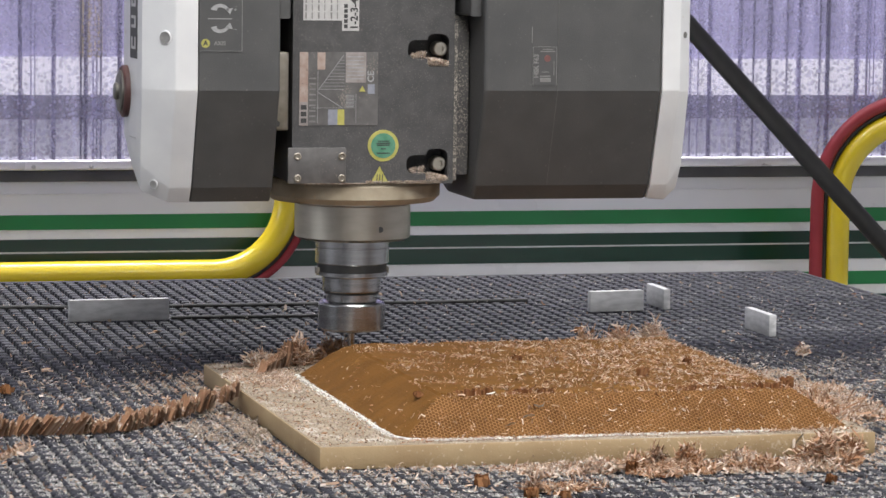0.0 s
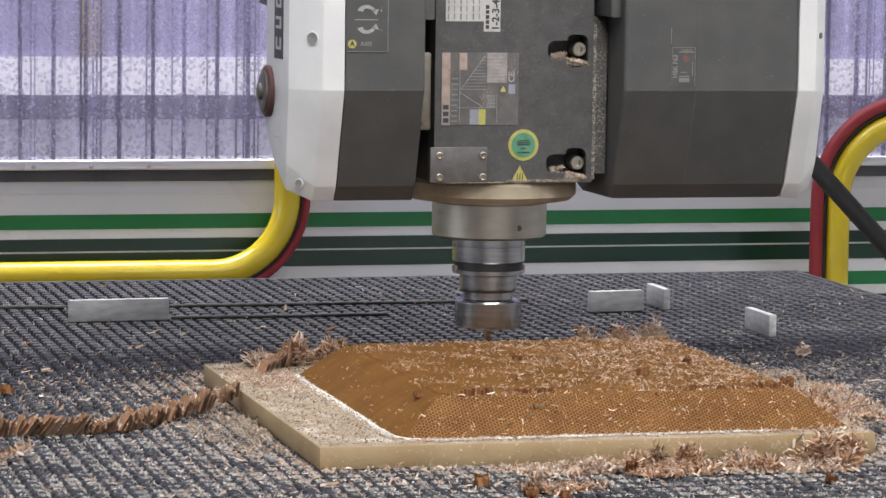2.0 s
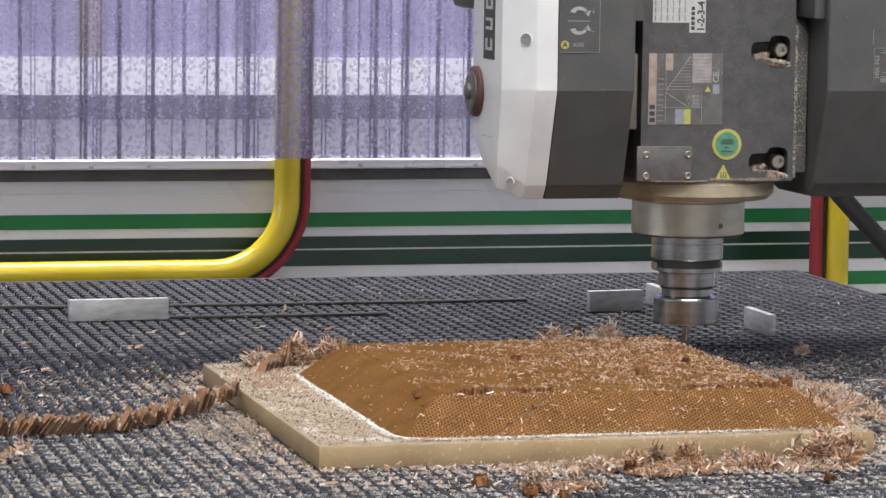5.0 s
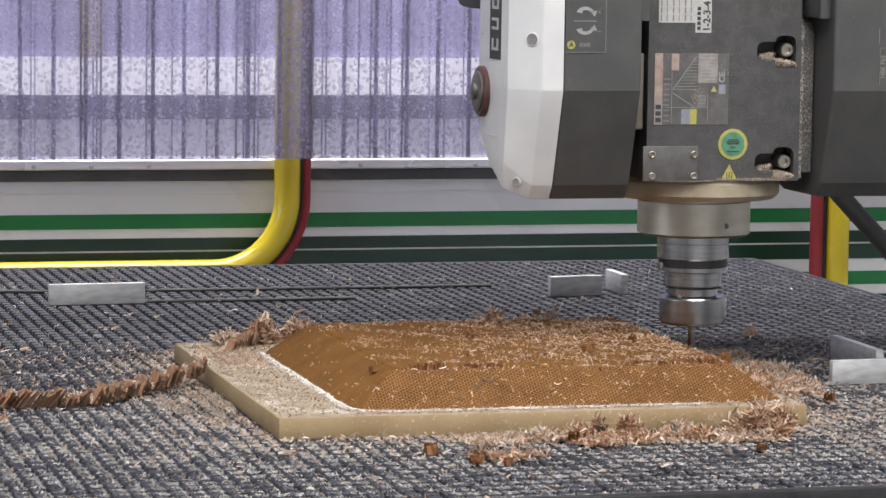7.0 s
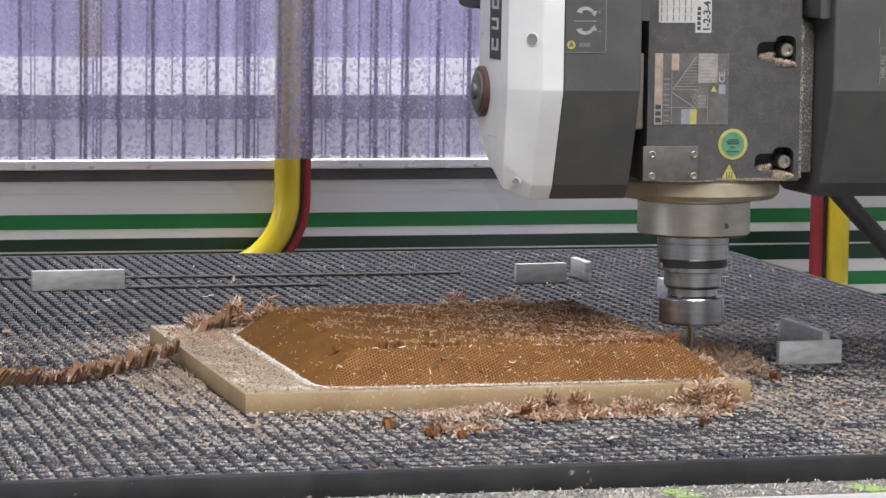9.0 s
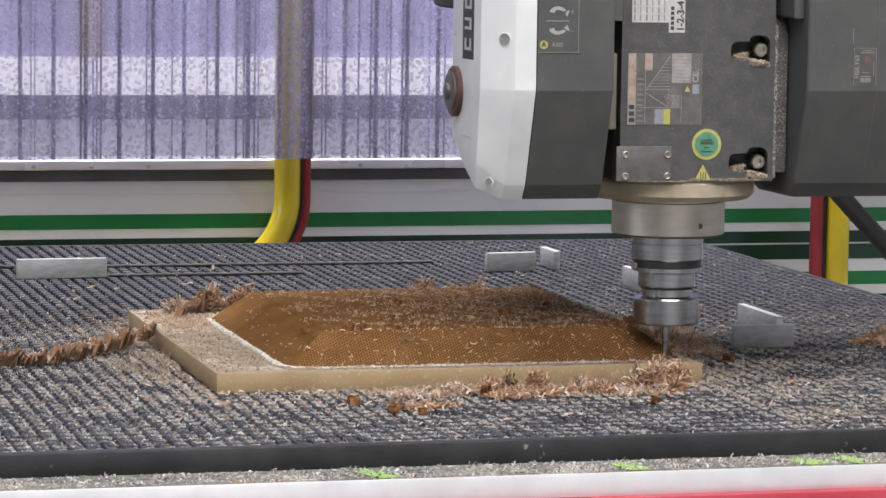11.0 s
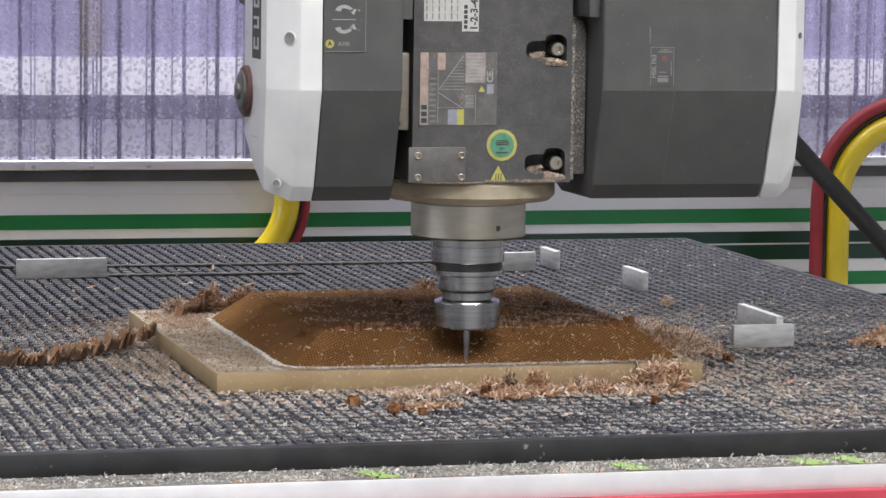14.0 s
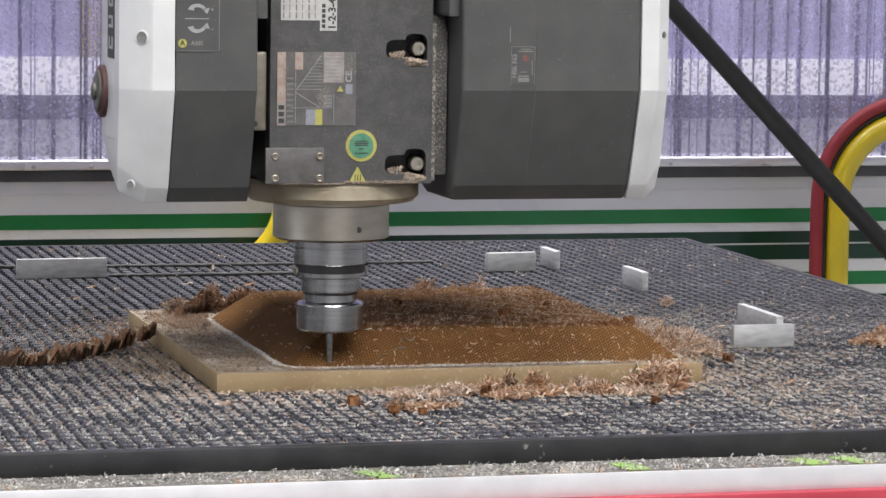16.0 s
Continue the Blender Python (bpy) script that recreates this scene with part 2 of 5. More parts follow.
M["band_glow"] = glow("glowing_white_band", (1.0, 0.985, 0.95), 0.66)
M["beamwhite"] = material("white_beam_paint", (0.78, 0.78, 0.78), (0.84, 0.84, 0.84), 3, 0.5)
M["beamdark"] = material("dark_beam_paint", (0.06, 0.055, 0.09), (0.09, 0.085, 0.12), 5, 0.5)
M["farwall"] = material("violet_grey_wall", (0.33, 0.31, 0.5), (0.4, 0.38, 0.57), 2, 0.8)
M["grey"] = material("grey_machine_paint", (0.3, 0.3, 0.3), (0.36, 0.36, 0.36), 6, 0.4, 0.5)
M["faint_rib"] = sheet_material("pale_violet_flute", (0.74, 0.73, 0.83), (0.4, 0.385, 0.54), 0.6)
M["lowwall"] = material("lavender_grey_wall", (0.78, 0.79, 0.82), (0.84, 0.85, 0.88), 2, 0.8)
M["tanpost"] = material("tan_post", (0.55, 0.45, 0.2), (0.62, 0.52, 0.26), 8, 0.6)
M["sheet"] = sheet_material("violet_fluted_plastic", (0.9, 0.89, 0.94), (0.43, 0.415, 0.545), 0.64)
M["rib"] = sheet_material("violet_fluted_rib", (0.5, 0.48, 0.62), (0.3, 0.28, 0.43), 0.45)
TAN = [(0.0, (0.33, 0.17, 0.095)), (0.15, (0.48, 0.295, 0.19)), (0.4, (0.61, 0.44, 0.33)), (0.75, (0.71, 0.575, 0.47)), (1.0, (0.82, 0.74, 0.66))]
M["chips"] = chip_material("tan_shavings", TAN)
M["greychips"] = chip_material("grey_dust_shavings", [(0.0, (0.22, 0.205, 0.195)), (0.25, (0.38, 0.36, 0.345)), (0.55, (0.5, 0.48, 0.465)), (0.85, (0.64, 0.625, 0.61)), (1.0, (0.84, 0.835, 0.83))])
M["rustchips"] = chip_material("rust_brown_shavings", [(0.0, (0.24, 0.11, 0.055)), (0.25, (0.4, 0.215, 0.12)), (0.55, (0.55, 0.345, 0.22)), (0.8, (0.66, 0.475, 0.35)), (1.0, (0.77, 0.63, 0.53))])
M["powder"] = chip_material("pale_packed_dust", [(0.0, (0.26, 0.18, 0.125)), (0.5, (0.41, 0.33, 0.265)), (1.0, (0.6, 0.53, 0.46))])
M["pocket_dust"] = chip_material("pale_pocket_dust", [(0.0, (0.42, 0.31, 0.23)), (0.5, (0.6, 0.48, 0.385)), (1.0, (0.76, 0.67, 0.58))])
M["crumb"] = chip_material("dark_brown_crumbs", [(0.0, (0.13, 0.05, 0.018)), (0.5, (0.22, 0.095, 0.04)), (1.0, (0.34, 0.17, 0.08))])
M["fin"] = chip_material("brown_offcut_fins", [(0.0, (0.16, 0.078, 0.044)), (0.35, (0.29, 0.16, 0.095)), (0.7, (0.43, 0.29, 0.2)), (1.0, (0.6, 0.48, 0.39))])


# ---- builders ----
def box(bm, x0, x1, y0, y1, z0, z1, bevel=0.0, seg=2):
    r = bmesh.ops.create_cube(bm, size=1, matrix=Matrix.LocRotScale(((x0 + x1) / 2, (y0 + y1) / 2, (z0 + z1) / 2), None, (x1 - x0, y1 - y0, z1 - z0)))
    if bevel:
        edges = list({e for v in r["verts"] for e in v.link_edges})
        bmesh.ops.bevel(bm, geom=edges, offset=bevel, segments=seg, affect="EDGES", profile=0.5)
    return bm


def lathe(bm, rings, axis=(0, 0, 0), n=64, turn=None):
    """A turned solid from (radius, height) rings, bottom or top first, closed at both ends."""
    loops = []
    turn = turn or Matrix()
    fine = [rings[0]]
    for (r0, z0), (r1, z1) in zip(rings, rings[1:]):
        k = 0.0003 / max(1e-6, math.hypot(r1 - r0, z1 - z0))
        if k < 0.12:
            fine += [(r0 + (r1 - r0) * f, z0 + (z1 - z0) * f) for f in (k, 1 - k)]
        fine.append((r1, z1))
    for r, z in fine:
        loops.append([bm.verts.new(Vector(axis) + (turn @ Vector((r * math.cos(2 * math.pi * i / n), r * math.sin(2 * math.pi * i / n), z)))) for i in range(n)])
    for a, b in zip(loops, loops[1:]):
        for i in range(n):
            bm.faces.new((a[i], a[(i + 1) % n], b[(i + 1) % n], b[i]))
    bm.faces.new(loops[0][::-1])
    bm.faces.new(loops[-1])
    bmesh.ops.recalc_face_normals(bm, faces=bm.faces[:])
    return bm


def prism(bm, profile, x0, x1, bevel=0.0, seg=3):
    """A (y, z) profile drawn out along x."""
    a = [bm.verts.new((x0, y, z)) for y, z in profile]
    b = [bm.verts.new((x1, y, z)) for y, z in profile]
    n = len(a)
    fs = [bm.faces.new(a), bm.faces.new(b[::-1])]
    for i in range(n):
        fs.append(bm.faces.new((a[(i + 1) % n], a[i], b[i], b[(i + 1) % n])))
    bmesh.ops.recalc_face_normals(bm, faces=fs)
    if bevel:
        bmesh.ops.bevel(bm, geom=list({e for f in fs[:2] for e in f.edges}), offset=bevel, segments=seg, affect="EDGES", profile=0.5)
    return bm


def tube(bm, pts, r, n=20):
    """A round tube along the points."""
    pts = [Vector(p) for p in pts]
    loops = []
    side = None
    for i, p in enumerate(pts):
        d = (pts[min(i + 1, len(pts) - 1)] - pts[max(i - 1, 0)]).normalized()
        side = d.orthogonal().normalized() if side is None else (side - d * side.dot(d)).normalized()
        up = d.cross(side)
        loops.append([bm.verts.new(p + r * (math.cos(2 * math.pi * k / n) * side + math.sin(2 * math.pi * k / n) * up)) for k in range(n)])
    for a, b in zip(loops, loops[1:]):
        for k in range(n):
            bm.faces.new((a[k], a[(k + 1) % n], b[(k + 1) % n], b[k]))
    bm.faces.new(loops[0][::-1])
    bm.faces.new(loops[-1])
    bmesh.ops.recalc_face_normals(bm, faces=bm.faces[:])
    return bm


BASE = {}


def thing(name, base, label="", category="", group="", kind=""):
    ob = new(name)
    ob.empty_display_size = 0.02
    ob.location = base
    BASE[ob] = Vector(base)
    return tagged(ob, label, category, group, kind)


def root(ob):
    while ob.parent:
        ob = ob.parent
    return ob


def smooth(me, deg=35):
    for p in me.polygons:
        p.use_smooth = True
    me.set_sharp_from_angle(angle=radians(deg))


def part(name, bm, mat, parent, label="", flat=False, crease=35):
    """The bmesh, drawn in world places, as one mesh under a thing or a part."""
    me = bpy.data.meshes.new(name)
    bm.to_mesh(me)
    bm.free()
    me.transform(Matrix.Translation(-BASE[root(parent)]))
    me.materials.append(mat)
    if not flat:
        smooth(me, crease)
    ob = new(name, me)
    ob.parent = parent
    return tagged(ob, label)


def solo(name, bm, mat, base=(0, 0, 0), label="", category="", group="", kind=""):
    """One mesh that is a thing of its own."""
    me = bpy.data.meshes.new(name)
    bm.to_mesh(me)
    bm.free()
    me.transform(Matrix.Translation(-Vector(base)))
    me.materials.append(mat)
    smooth(me)
    ob = new(name, me)
    ob.location = base
    BASE[ob] = Vector(base)
    return tagged(ob, label, category, group, kind)


def raw(name, co, quads, mat, parent=None, base=(0, 0, 0)):
    """A mesh from arrays of corners (n, 3) and quads (m, 4)."""
    me = bpy.data.meshes.new(name)
    co, quads = np.asarray(co, np.float32), np.asarray(quads, np.int32)
    me.vertices.add(len(co))
    me.vertices.foreach_set("co", (co - np.asarray(base, np.float32)).ravel())
    me.loops.add(quads.size)
    me.loops.foreach_set("vertex_index", quads.ravel())
    me.polygons.add(len(quads))
    me.polygons.foreach_set("loop_start", np.arange(0, quads.size, 4, dtype=np.int32))
    me.update(calc_edges=True)
    me.materials.append(mat)
    ob = new(name, me)
    ob.parent = parent
    if parent is None:
        ob.location = base
        BASE[ob] = Vector(base)
    return ob


def words(name, text, size, m, mat, parent, label=""):
    """Lettering with the built-in font, 0.2 mm thick."""
    cu = bpy.data.curves.new(name, "FONT")
    cu.body, cu.size, cu.extrude, cu.align_x, cu.align_y = text, size, 0.0001, "CENTER", "CENTER"
    cu.offset = 0.03 * size
    tmp = new(name, cu)
    me = bpy.data.meshes.new_from_object(tmp.evaluated_get(bpy.context.evaluated_depsgraph_get()))
    bpy.data.objects.remove(tmp)
    me.transform(Matrix.Translation(-BASE[root(parent)]) @ m)
    me.materials.clear()
    me.materials.append(mat)
    ob = new(name, me)
    ob.parent = parent
    return tagged(ob, label)


FRONT = Euler((radians(90), 0, 0)).to_matrix().to_4x4()   # text plane to the x-z plane, read from -y


def facing(x, y, z, spin=0):
    return Matrix.Translation((x, y, z)) @ FRONT @ pose(0, 0, 0, 0, 0, spin)


# ---- the hall ----
def hall():
    b = box(bmesh.new(), -7, 8, -9, 7, -1.0, -0.9)
    tagged(solo("floor", b, M["floor"]), "grey concrete workshop floor under the machine", "floor", kind="structure")
    for nm, v in (("wall_north", (-7, 8, 6.9, 7.0)), ("wall_south", (-7, 8, -9.0, -8.9)), ("wall_west", (-7.1, -7, -9, 7)), ("wall_east", (8, 8.1, -9, 7))):
        tagged(solo(nm, box(bmesh.new(), v[0], v[1], v[2], v[3], -0.9, 4.0), M["wall"]), "pale painted workshop wall around the machine", "wall", kind="structure")
    tagged(solo("ceiling", box(bmesh.new(), -7, 8, -9, 7, 4.0, 4.1), M["wall"]), "pale workshop ceiling above the machine", "ceiling", kind="structure")
    for lx, ly, _ in LAMPS:
        c = thing("ceiling_light", (lx, ly, 4.0), "long white ceiling light fitting", "ceiling light", "ceiling lights")
        part("housing", box(bmesh.new(), lx - 2.25, lx + 2.25, ly - 0.3, ly + 0.3, 3.72, 3.78, 0.01), M["beamwhite"], c)
        for dx in (-1.6, 1.6):
            part("hanger", box(bmesh.new(), lx + dx - 0.01, lx + dx + 0.01, ly - 0.01, ly + 0.01, 3.78, 4.0), M["alu"], c)


def enclosure():
    """Striped lower panel with its rail, the fluted plastic sheet above and what shows through it."""
    p = thing("enclosure_panel", (0.5, 2.21, -0.9), "pale grey sheet metal panel with green stripes", "panel", kind="structure")
    part("panel", box(bmesh.new(), -1.6, 3.2, 2.2, 2.25, -0.9, 0.056, 0.002), M["panel"], p)
    stripes = [(-0.0365, -0.0135, "green", "bright green stripe"), (-0.0985, -0.0515, "darkgreen", "glossy dark green stripe"),
               (-0.1415, -0.1195, "green", "bright green stripe"), (-0.19, -0.158, "darkgreen", "glossy dark green stripe")]
    for z0, z1, k, lab in stripes:
        part("stripe", box(bmesh.new(), -1.6, 3.2, 2.1985, 2.2, z0, z1), M[k], p, lab)
    part("pinstripe", box(bmesh.new(), -1.6, 3.2, 2.198, 2.1985, -0.0735, -0.071), M["whiteline"], p, "thin white stripe")
    part("fold", box(bmesh.new(), -1.6, 3.2, 2.1975, 2.2, 0.018, 0.020), M["panel"], p)
    part("rail", box(bmesh.new(), -1.6, 3.2, 2.183, 2.26, 0.057, 0.0735, 0.004, 3), M["silver"], p, "bright silver rail")
    part("channel", box(bmesh.new(), -1.6, 3.2, 2.19, 2.2, 0.039, 0.0565, 0.002), M["darkrail"], p, "dark grey channel")
    for x in (-0.09, 0.0, 0.09, 0.43, 0.62, 0.95, 1.2):
        part("screw", lathe(bmesh.new(), [(0.0035, 0), (0.0035, 0.002), (0.0015, 0.003)], (x, 2.183, 0.063), 12, Euler((radians(90), 0, 0)).to_matrix()), M["alu"], p)

    s = thing("plastic_sheet", (0.5, 2.1, 0.077), "violet translucent fluted plastic guard sheet, dusty", "guard sheet", kind="structure")
    part("skin", box(bmesh.new(), -0.9, 2.4, 2.1, 2.101, 0.0795, 1.3), M["sheet"], s)
    rg = random.Random(5)
    for i in range(-12, 45):
        x = -0.1225 + i * 0.0503 + rg.uniform(-0.002, 0.002)
        w = rg.uniform(0.0026, 0.0036)
        part("rib", box(bmesh.new(), x, x + w, 2.102, 2.109, 0.0795, 1.3), M["rib"], s)
        part("rib", box(bmesh.new(), x + w + 0.0008, x + w + 0.0022, 2.102, 2.106, 0.0795, 1.3), M["faint_rib"], s)
        for o in rg.sample((0.012, 0.018, 0.024, 0.031, 0.037, 0.043), rg.choice((0, 1, 2, 3))):
            w = rg.uniform(0.0012, 0.003)
            part("rib", box(bmesh.new(), x + o, x + o + w, 2.102, 2.105, 0.0795, 1.3), M["faint_rib"] if rg.random() < 0.7 else M["rib"], s)
    part("edge_post", box(bmesh.new(), -0.93, -0.9, 2.08, 2.2, -0.9, 1.33), M["alurail"], s)
    part("edge_post", box(bmesh.new(), 2.4, 2.43, 2.08, 2.2, -0.9, 1.33), M["alurail"], s)
    part("top_rail", box(bmesh.new(), -0.93, 2.43, 2.08, 2.13, 1.3, 1.34), M["alurail"], s)

    g = thing("far_partition", (0.8, 3.45, -0.9), "far partition with white and dark bands, seen through plastic", "partition", kind="structure")
    part("upper_wall", box(bmesh.new(), -2, 4, 3.46, 3.56, 0.18, 1.8), M["farwall"], g)
    # The white band is given its own glow to stay bright through the plastic.
    part("strip_window", box(bmesh.new(), -2, 4, 3.44, 3.56, 0.107, 0.18), M["band_glow"], g, "bright white band, made to glow")
    part("dark_beam", box(bmesh.new(), -2, 4, 3.43, 3.56, 0.06, 0.107), M["beamdark"], g)
    part("lower_wall", box(bmesh.new(), -2, 4, 3.45, 3.56, -0.9, 0.06), M["lowwall"], g)
    part("tan_post", box(bmesh.new(), 0.172, 0.21, 3.41, 3.46, 0.181, 1.5, 0.003), M["tanpost"], g, "tan post")


def bend(path, r, n=14):
    """Round the corners of a path of points in the x-z plane."""
    out = [Vector(path[0])]
    for a, b, c in zip(path, path[1:], path[2:]):
        a, b, c = Vector(a), Vector(b), Vector(c)
        u, v = (a - b).normalized(), (c - b).normalized()
        k = r / math.tan(u.angle(v) / 2)
        p, q = b + u * k, b + v * k
        for i in range(n + 1):
            s = i / n
            out.append((1 - s) ** 2 * p * 0.5 + (1 - s) ** 2 * p * 0.5 + 2 * s * (1 - s) * (b * 0.84 + (p + q) * 0.08) + s * s * q)
    out.append(Vector(path[-1]))
    return out


def hoses():
    y = 2.155
    h = thing("hose_bundle", (0.3, y, 0.0), "glossy yellow hose with black and red lines, bent upward", "hose")
    def run(dx, r):
        cx, cz, rad = 0.189, 0.0145, 0.1165 + dx
        pts = [(-1.5, y, cz - rad), (-0.4, y, cz - rad)] + [(cx + rad * math.sin(a), y, cz - rad * math.cos(a)) for a in [math.pi / 2 * i / 18 for i in range(19)]]
        return pts + [(cx + rad, y, 0.6), (cx + rad, y, 1.25)]
    part("yellow_hose", tube(bmesh.new(), run(0, 0), 0.0205, 28), M["yellow_hose"], h)
    part("black_line", tube(bmesh.new(), run(0.0225, 0), 0.004, 14), M["black_hose"], h)
    part("red_line", tube(bmesh.new(), run(0.031, 0), 0.0068, 16), M["red_hose"], h)
    part("clip", box(bmesh.new(), 0.27, 0.36, y, 2.19, 0.9, 0.93), M["darkrail"], h)

    y2 = 2.04
    g = thing("hose_bundle", (1.25, y2, 0.0), "yellow hose with black and red lines arching over", "hose")
    def arch(rad):
        cx, cz = 1.312, 0.012
        pts = [(cx - rad, y2, -0.6), (cx - rad, y2, -0.2)] + [(cx - rad * math.cos(a), y2, cz + rad * math.sin(a)) for a in [math.pi / 2 * i / 18 for i in range(19)]]
        return pts + [(1.7, y2, cz + rad), (2.38, y2, cz + rad)]
    part("yellow_hose", tube(bmesh.new(), arch(0.1265), 0.019, 28), M["yellow_hose"], g)
    part("black_line", tube(bmesh.new(), arch(0.1495), 0.0045, 14), M["black_hose"], g)
    part("red_line", tube(bmesh.new(), arch(0.1625), 0.0105, 16), M["red_hose"], g)
    part("bracket", box(bmesh.new(), 1.1, 1.22, 2.05, 2.2, -0.63, -0.6), M["darkrail"], g)

    s = thing("diagonal_strut", (1.5, 1.95, -0.4), "black round strut slanting across the guard", "strut")
    part("outer_tube", tube(bmesh.new(), [(0.537, 1.9, 0.645), (1.2189, 1.9, -0.0555), (1.767, 1.9, -0.6185)], 0.0145, 20), M["black_hose"], s)
    part("foot", box(bmesh.new(), 1.72, 1.82, 1.85, 2.2, -0.9, -0.64, 0.004), M["darkrail"], s)


# ---- the moving table ----
def table():
    t = thing("machine_table", (-0.3, 0.28, -0.15), "router table with black studded matting strewn with shavings", "machine table")
    x0, x1, y0, y1 = -1.3, 0.773, -0.5915, 1.1497
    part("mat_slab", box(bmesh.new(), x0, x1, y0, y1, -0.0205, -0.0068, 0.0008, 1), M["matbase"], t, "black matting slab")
    for v in ((x0, x1, y0, y0 + 0.012), (x0, x1, y1 - 0.008, y1), (x1 - 0.006, x1, y0 + 0.0125, y1 - 0.0085)):
        part("mat_border", box(bmesh.new(), v[0], v[1], v[2] - 0.0006, v[3], -0.0203, 0.0, 0.0012, 2), M["matedge"], t, "smooth black matting edge")
    part("ledge", box(bmesh.new(), x0, x1, -0.652, y1, -0.034, -0.0207), M["ledge"], t, "dusty grey ledge")
    part("front_rail", box(bmesh.new(), x0, x1 + 0.02, -0.6555, -0.6515, -0.0405, -0.0203, 0.0008, 2), M["alurail"], t, "pale aluminium front rail")
    part("red_beam", box(bmesh.new(), x0, x1 + 0.02, -0.665, 1.1, -0.15, -0.0402, 0.003, 2), M["red"], t, "red painted beam")
    for x, w, r in ((-0.118, 0.024, 24), (0.107, 0.024, 12), (0.268, 0.028, 30), (0.313, 0.026, 26)):
        b = box(bmesh.new(), -w / 2, w / 2, -0.019, 0.02, 0, 0.0009, 0.0003, 1)
        bmesh.ops.transform(b, matrix=pose(x, -0.627, -0.0206, 0, 2, r), verts=b.verts[:])
        part("tape", b, M["tape"], t, "scrap of lime green tape")
    # raised pads: the nearest as pieces of their own, the rest in one mesh
    px, py, hx, hy, c, h = 0.015, 0.0215, 0.0051, 0.0067, 0.0008, 0.0068
    co = []
    for sx, sy, z in ((hx, hy, -h), (hx, hy, -c), (hx - c, hy - c, 0)):
        co += [(-sx, -sy, z), (sx, -sy, z), (sx, sy, z), (-sx, sy, z)]
    co = np.array(co)
    quads = [(i + k * 4, (i + 1) % 4 + k * 4, (i + 1) % 4 + k * 4 + 4, i + k * 4 + 4) for k in range(2) for i in range(4)] + [(8, 9, 10, 11)]
    quads = np.array(quads)
    me = bpy.data.meshes.new("pad")
    me.from_pydata([tuple(v) for v in co], [], [tuple(int(i) for i in q) for q in quads])
    me.materials.append(M["matpad"])
    rest = []
    rng = np.random.default_rng(3)
    for j in range(int((y1 - y0 - 0.02) / py)):
        for i in range(int((x1 - x0 - 0.012) / px)):
            x, y = x1 - 0.0145 - i * px, y0 + 0.0225 + j * py
            if x < -0.62:
                continue
            if j < 5 and -0.46 < x < 0.42:
                ob = new("pad", me)
                ob.parent = t
                ob.location = Vector((x, y, -0.0003 * rng.random())) - BASE[t]
            else:
                rest.append((x, y, -0.0004 * rng.random()))
    rest = np.array(rest)
    allco = (co[None] + rest[:, None]).reshape(-1, 3)
    allq = (quads[None] + 12 * np.arange(len(rest))[:, None, None]).reshape(-1, 4)
    tagged(raw("stud_field", allco, allq, M["matpad"], t, BASE[t]), "rows of small black raised pads", kind="stuff")
    # gasket cords lying in the matting
    def cord(pts):
        return solo("gasket_cord", tube(bmesh.new(), pts, 0.0026, 10), M["rubber"], pts[0], "thin black rubber gasket cord on the matting", "cord", "gasket cords")
    rows = [cord([(-0.132 + 0.05 * i, 0.855 + 0.0018 * math.sin(i * 1.7), 0.0012) for i in range(10)]),
            cord([(-0.13 + 0.05 * i, 0.745 + 0.0015 * math.sin(i * 1.3 + 1), 0.0012) for i in range(6)]),
            cord([(-0.52 + 0.05 * i, 0.865 + 0.012 * math.sin(i * 0.55), 0.0012) for i in range(7)])]
    bed = solo("machine_bed", box(bmesh.new(), -1.5, 1.0, -0.9, 2.0, -0.9, -0.1505, 0.01), M["grey"], (-0.2, 0.5, -0.9), "grey steel machine bed carrying the sliding table", "machine bed", kind="structure")
    return [t] + rows


def bars():
    """Aluminium stop bars that locate the board."""
    out = []
    def bar(cx, cy, length, turn, thick=0.0085, tall=0.024):
        b = box(bmesh.new(), -length / 2, length / 2, -thick / 2, thick / 2, 0, tall, 0.0007, 2)
        bmesh.ops.transform(b, matrix=pose(cx, cy, 0, 0, 0, turn), verts=b.verts[:])
        out.append(solo("stop_bar", b, M["alu"], (cx, cy, 0), "short bare aluminium stop bar standing on edge", "metal bar", "stop bars"))
    bar(-0.1895, 0.7445, 0.113, 3.0)
    bar(0.394, 0.7493, 0.068, 6.5)
    bar(0.4585, 0.786, 0.064, 90)
    bar(0.4925, 0.5335, 0.078, 90)
    bar(0.451, -0.0275, 0.07, 3)
    bar(0.4955, 0.1, 0.124, 90)
    return out


# ---- board, core and offcuts ----
def rounded_inset(x, y, x0, x1, y0, y1, r):
    """How far inside a rounded rectangle a place is."""
    cx, cy, hx, hy = (x0 + x1) / 2, (y0 + y1) / 2, (x1 - x0) / 2 - r, (y1 - y0) / 2 - r
    dx, dy = np.abs(x - cx) - hx, np.abs(y - cy) - hy
    return -(np.hypot(np.maximum(dx, 0), np.maximum(dy, 0)) + np.minimum(np.maximum(dx, dy), 0) - r)


RECT = (-0.1165, 0.286, -0.2545, 0.166, 0.03)
TOPZ, ROOT = 0.0512, 0.0194


def wave(x, y, s, k=0):
    return np.sin(x * s * 1.0 + 1.3 + k) * np.sin(y * s * 1.27 + 0.4 + 2 * k) + 0.5 * np.sin(x * s * 2.3 + y * s * 1.9 + k)


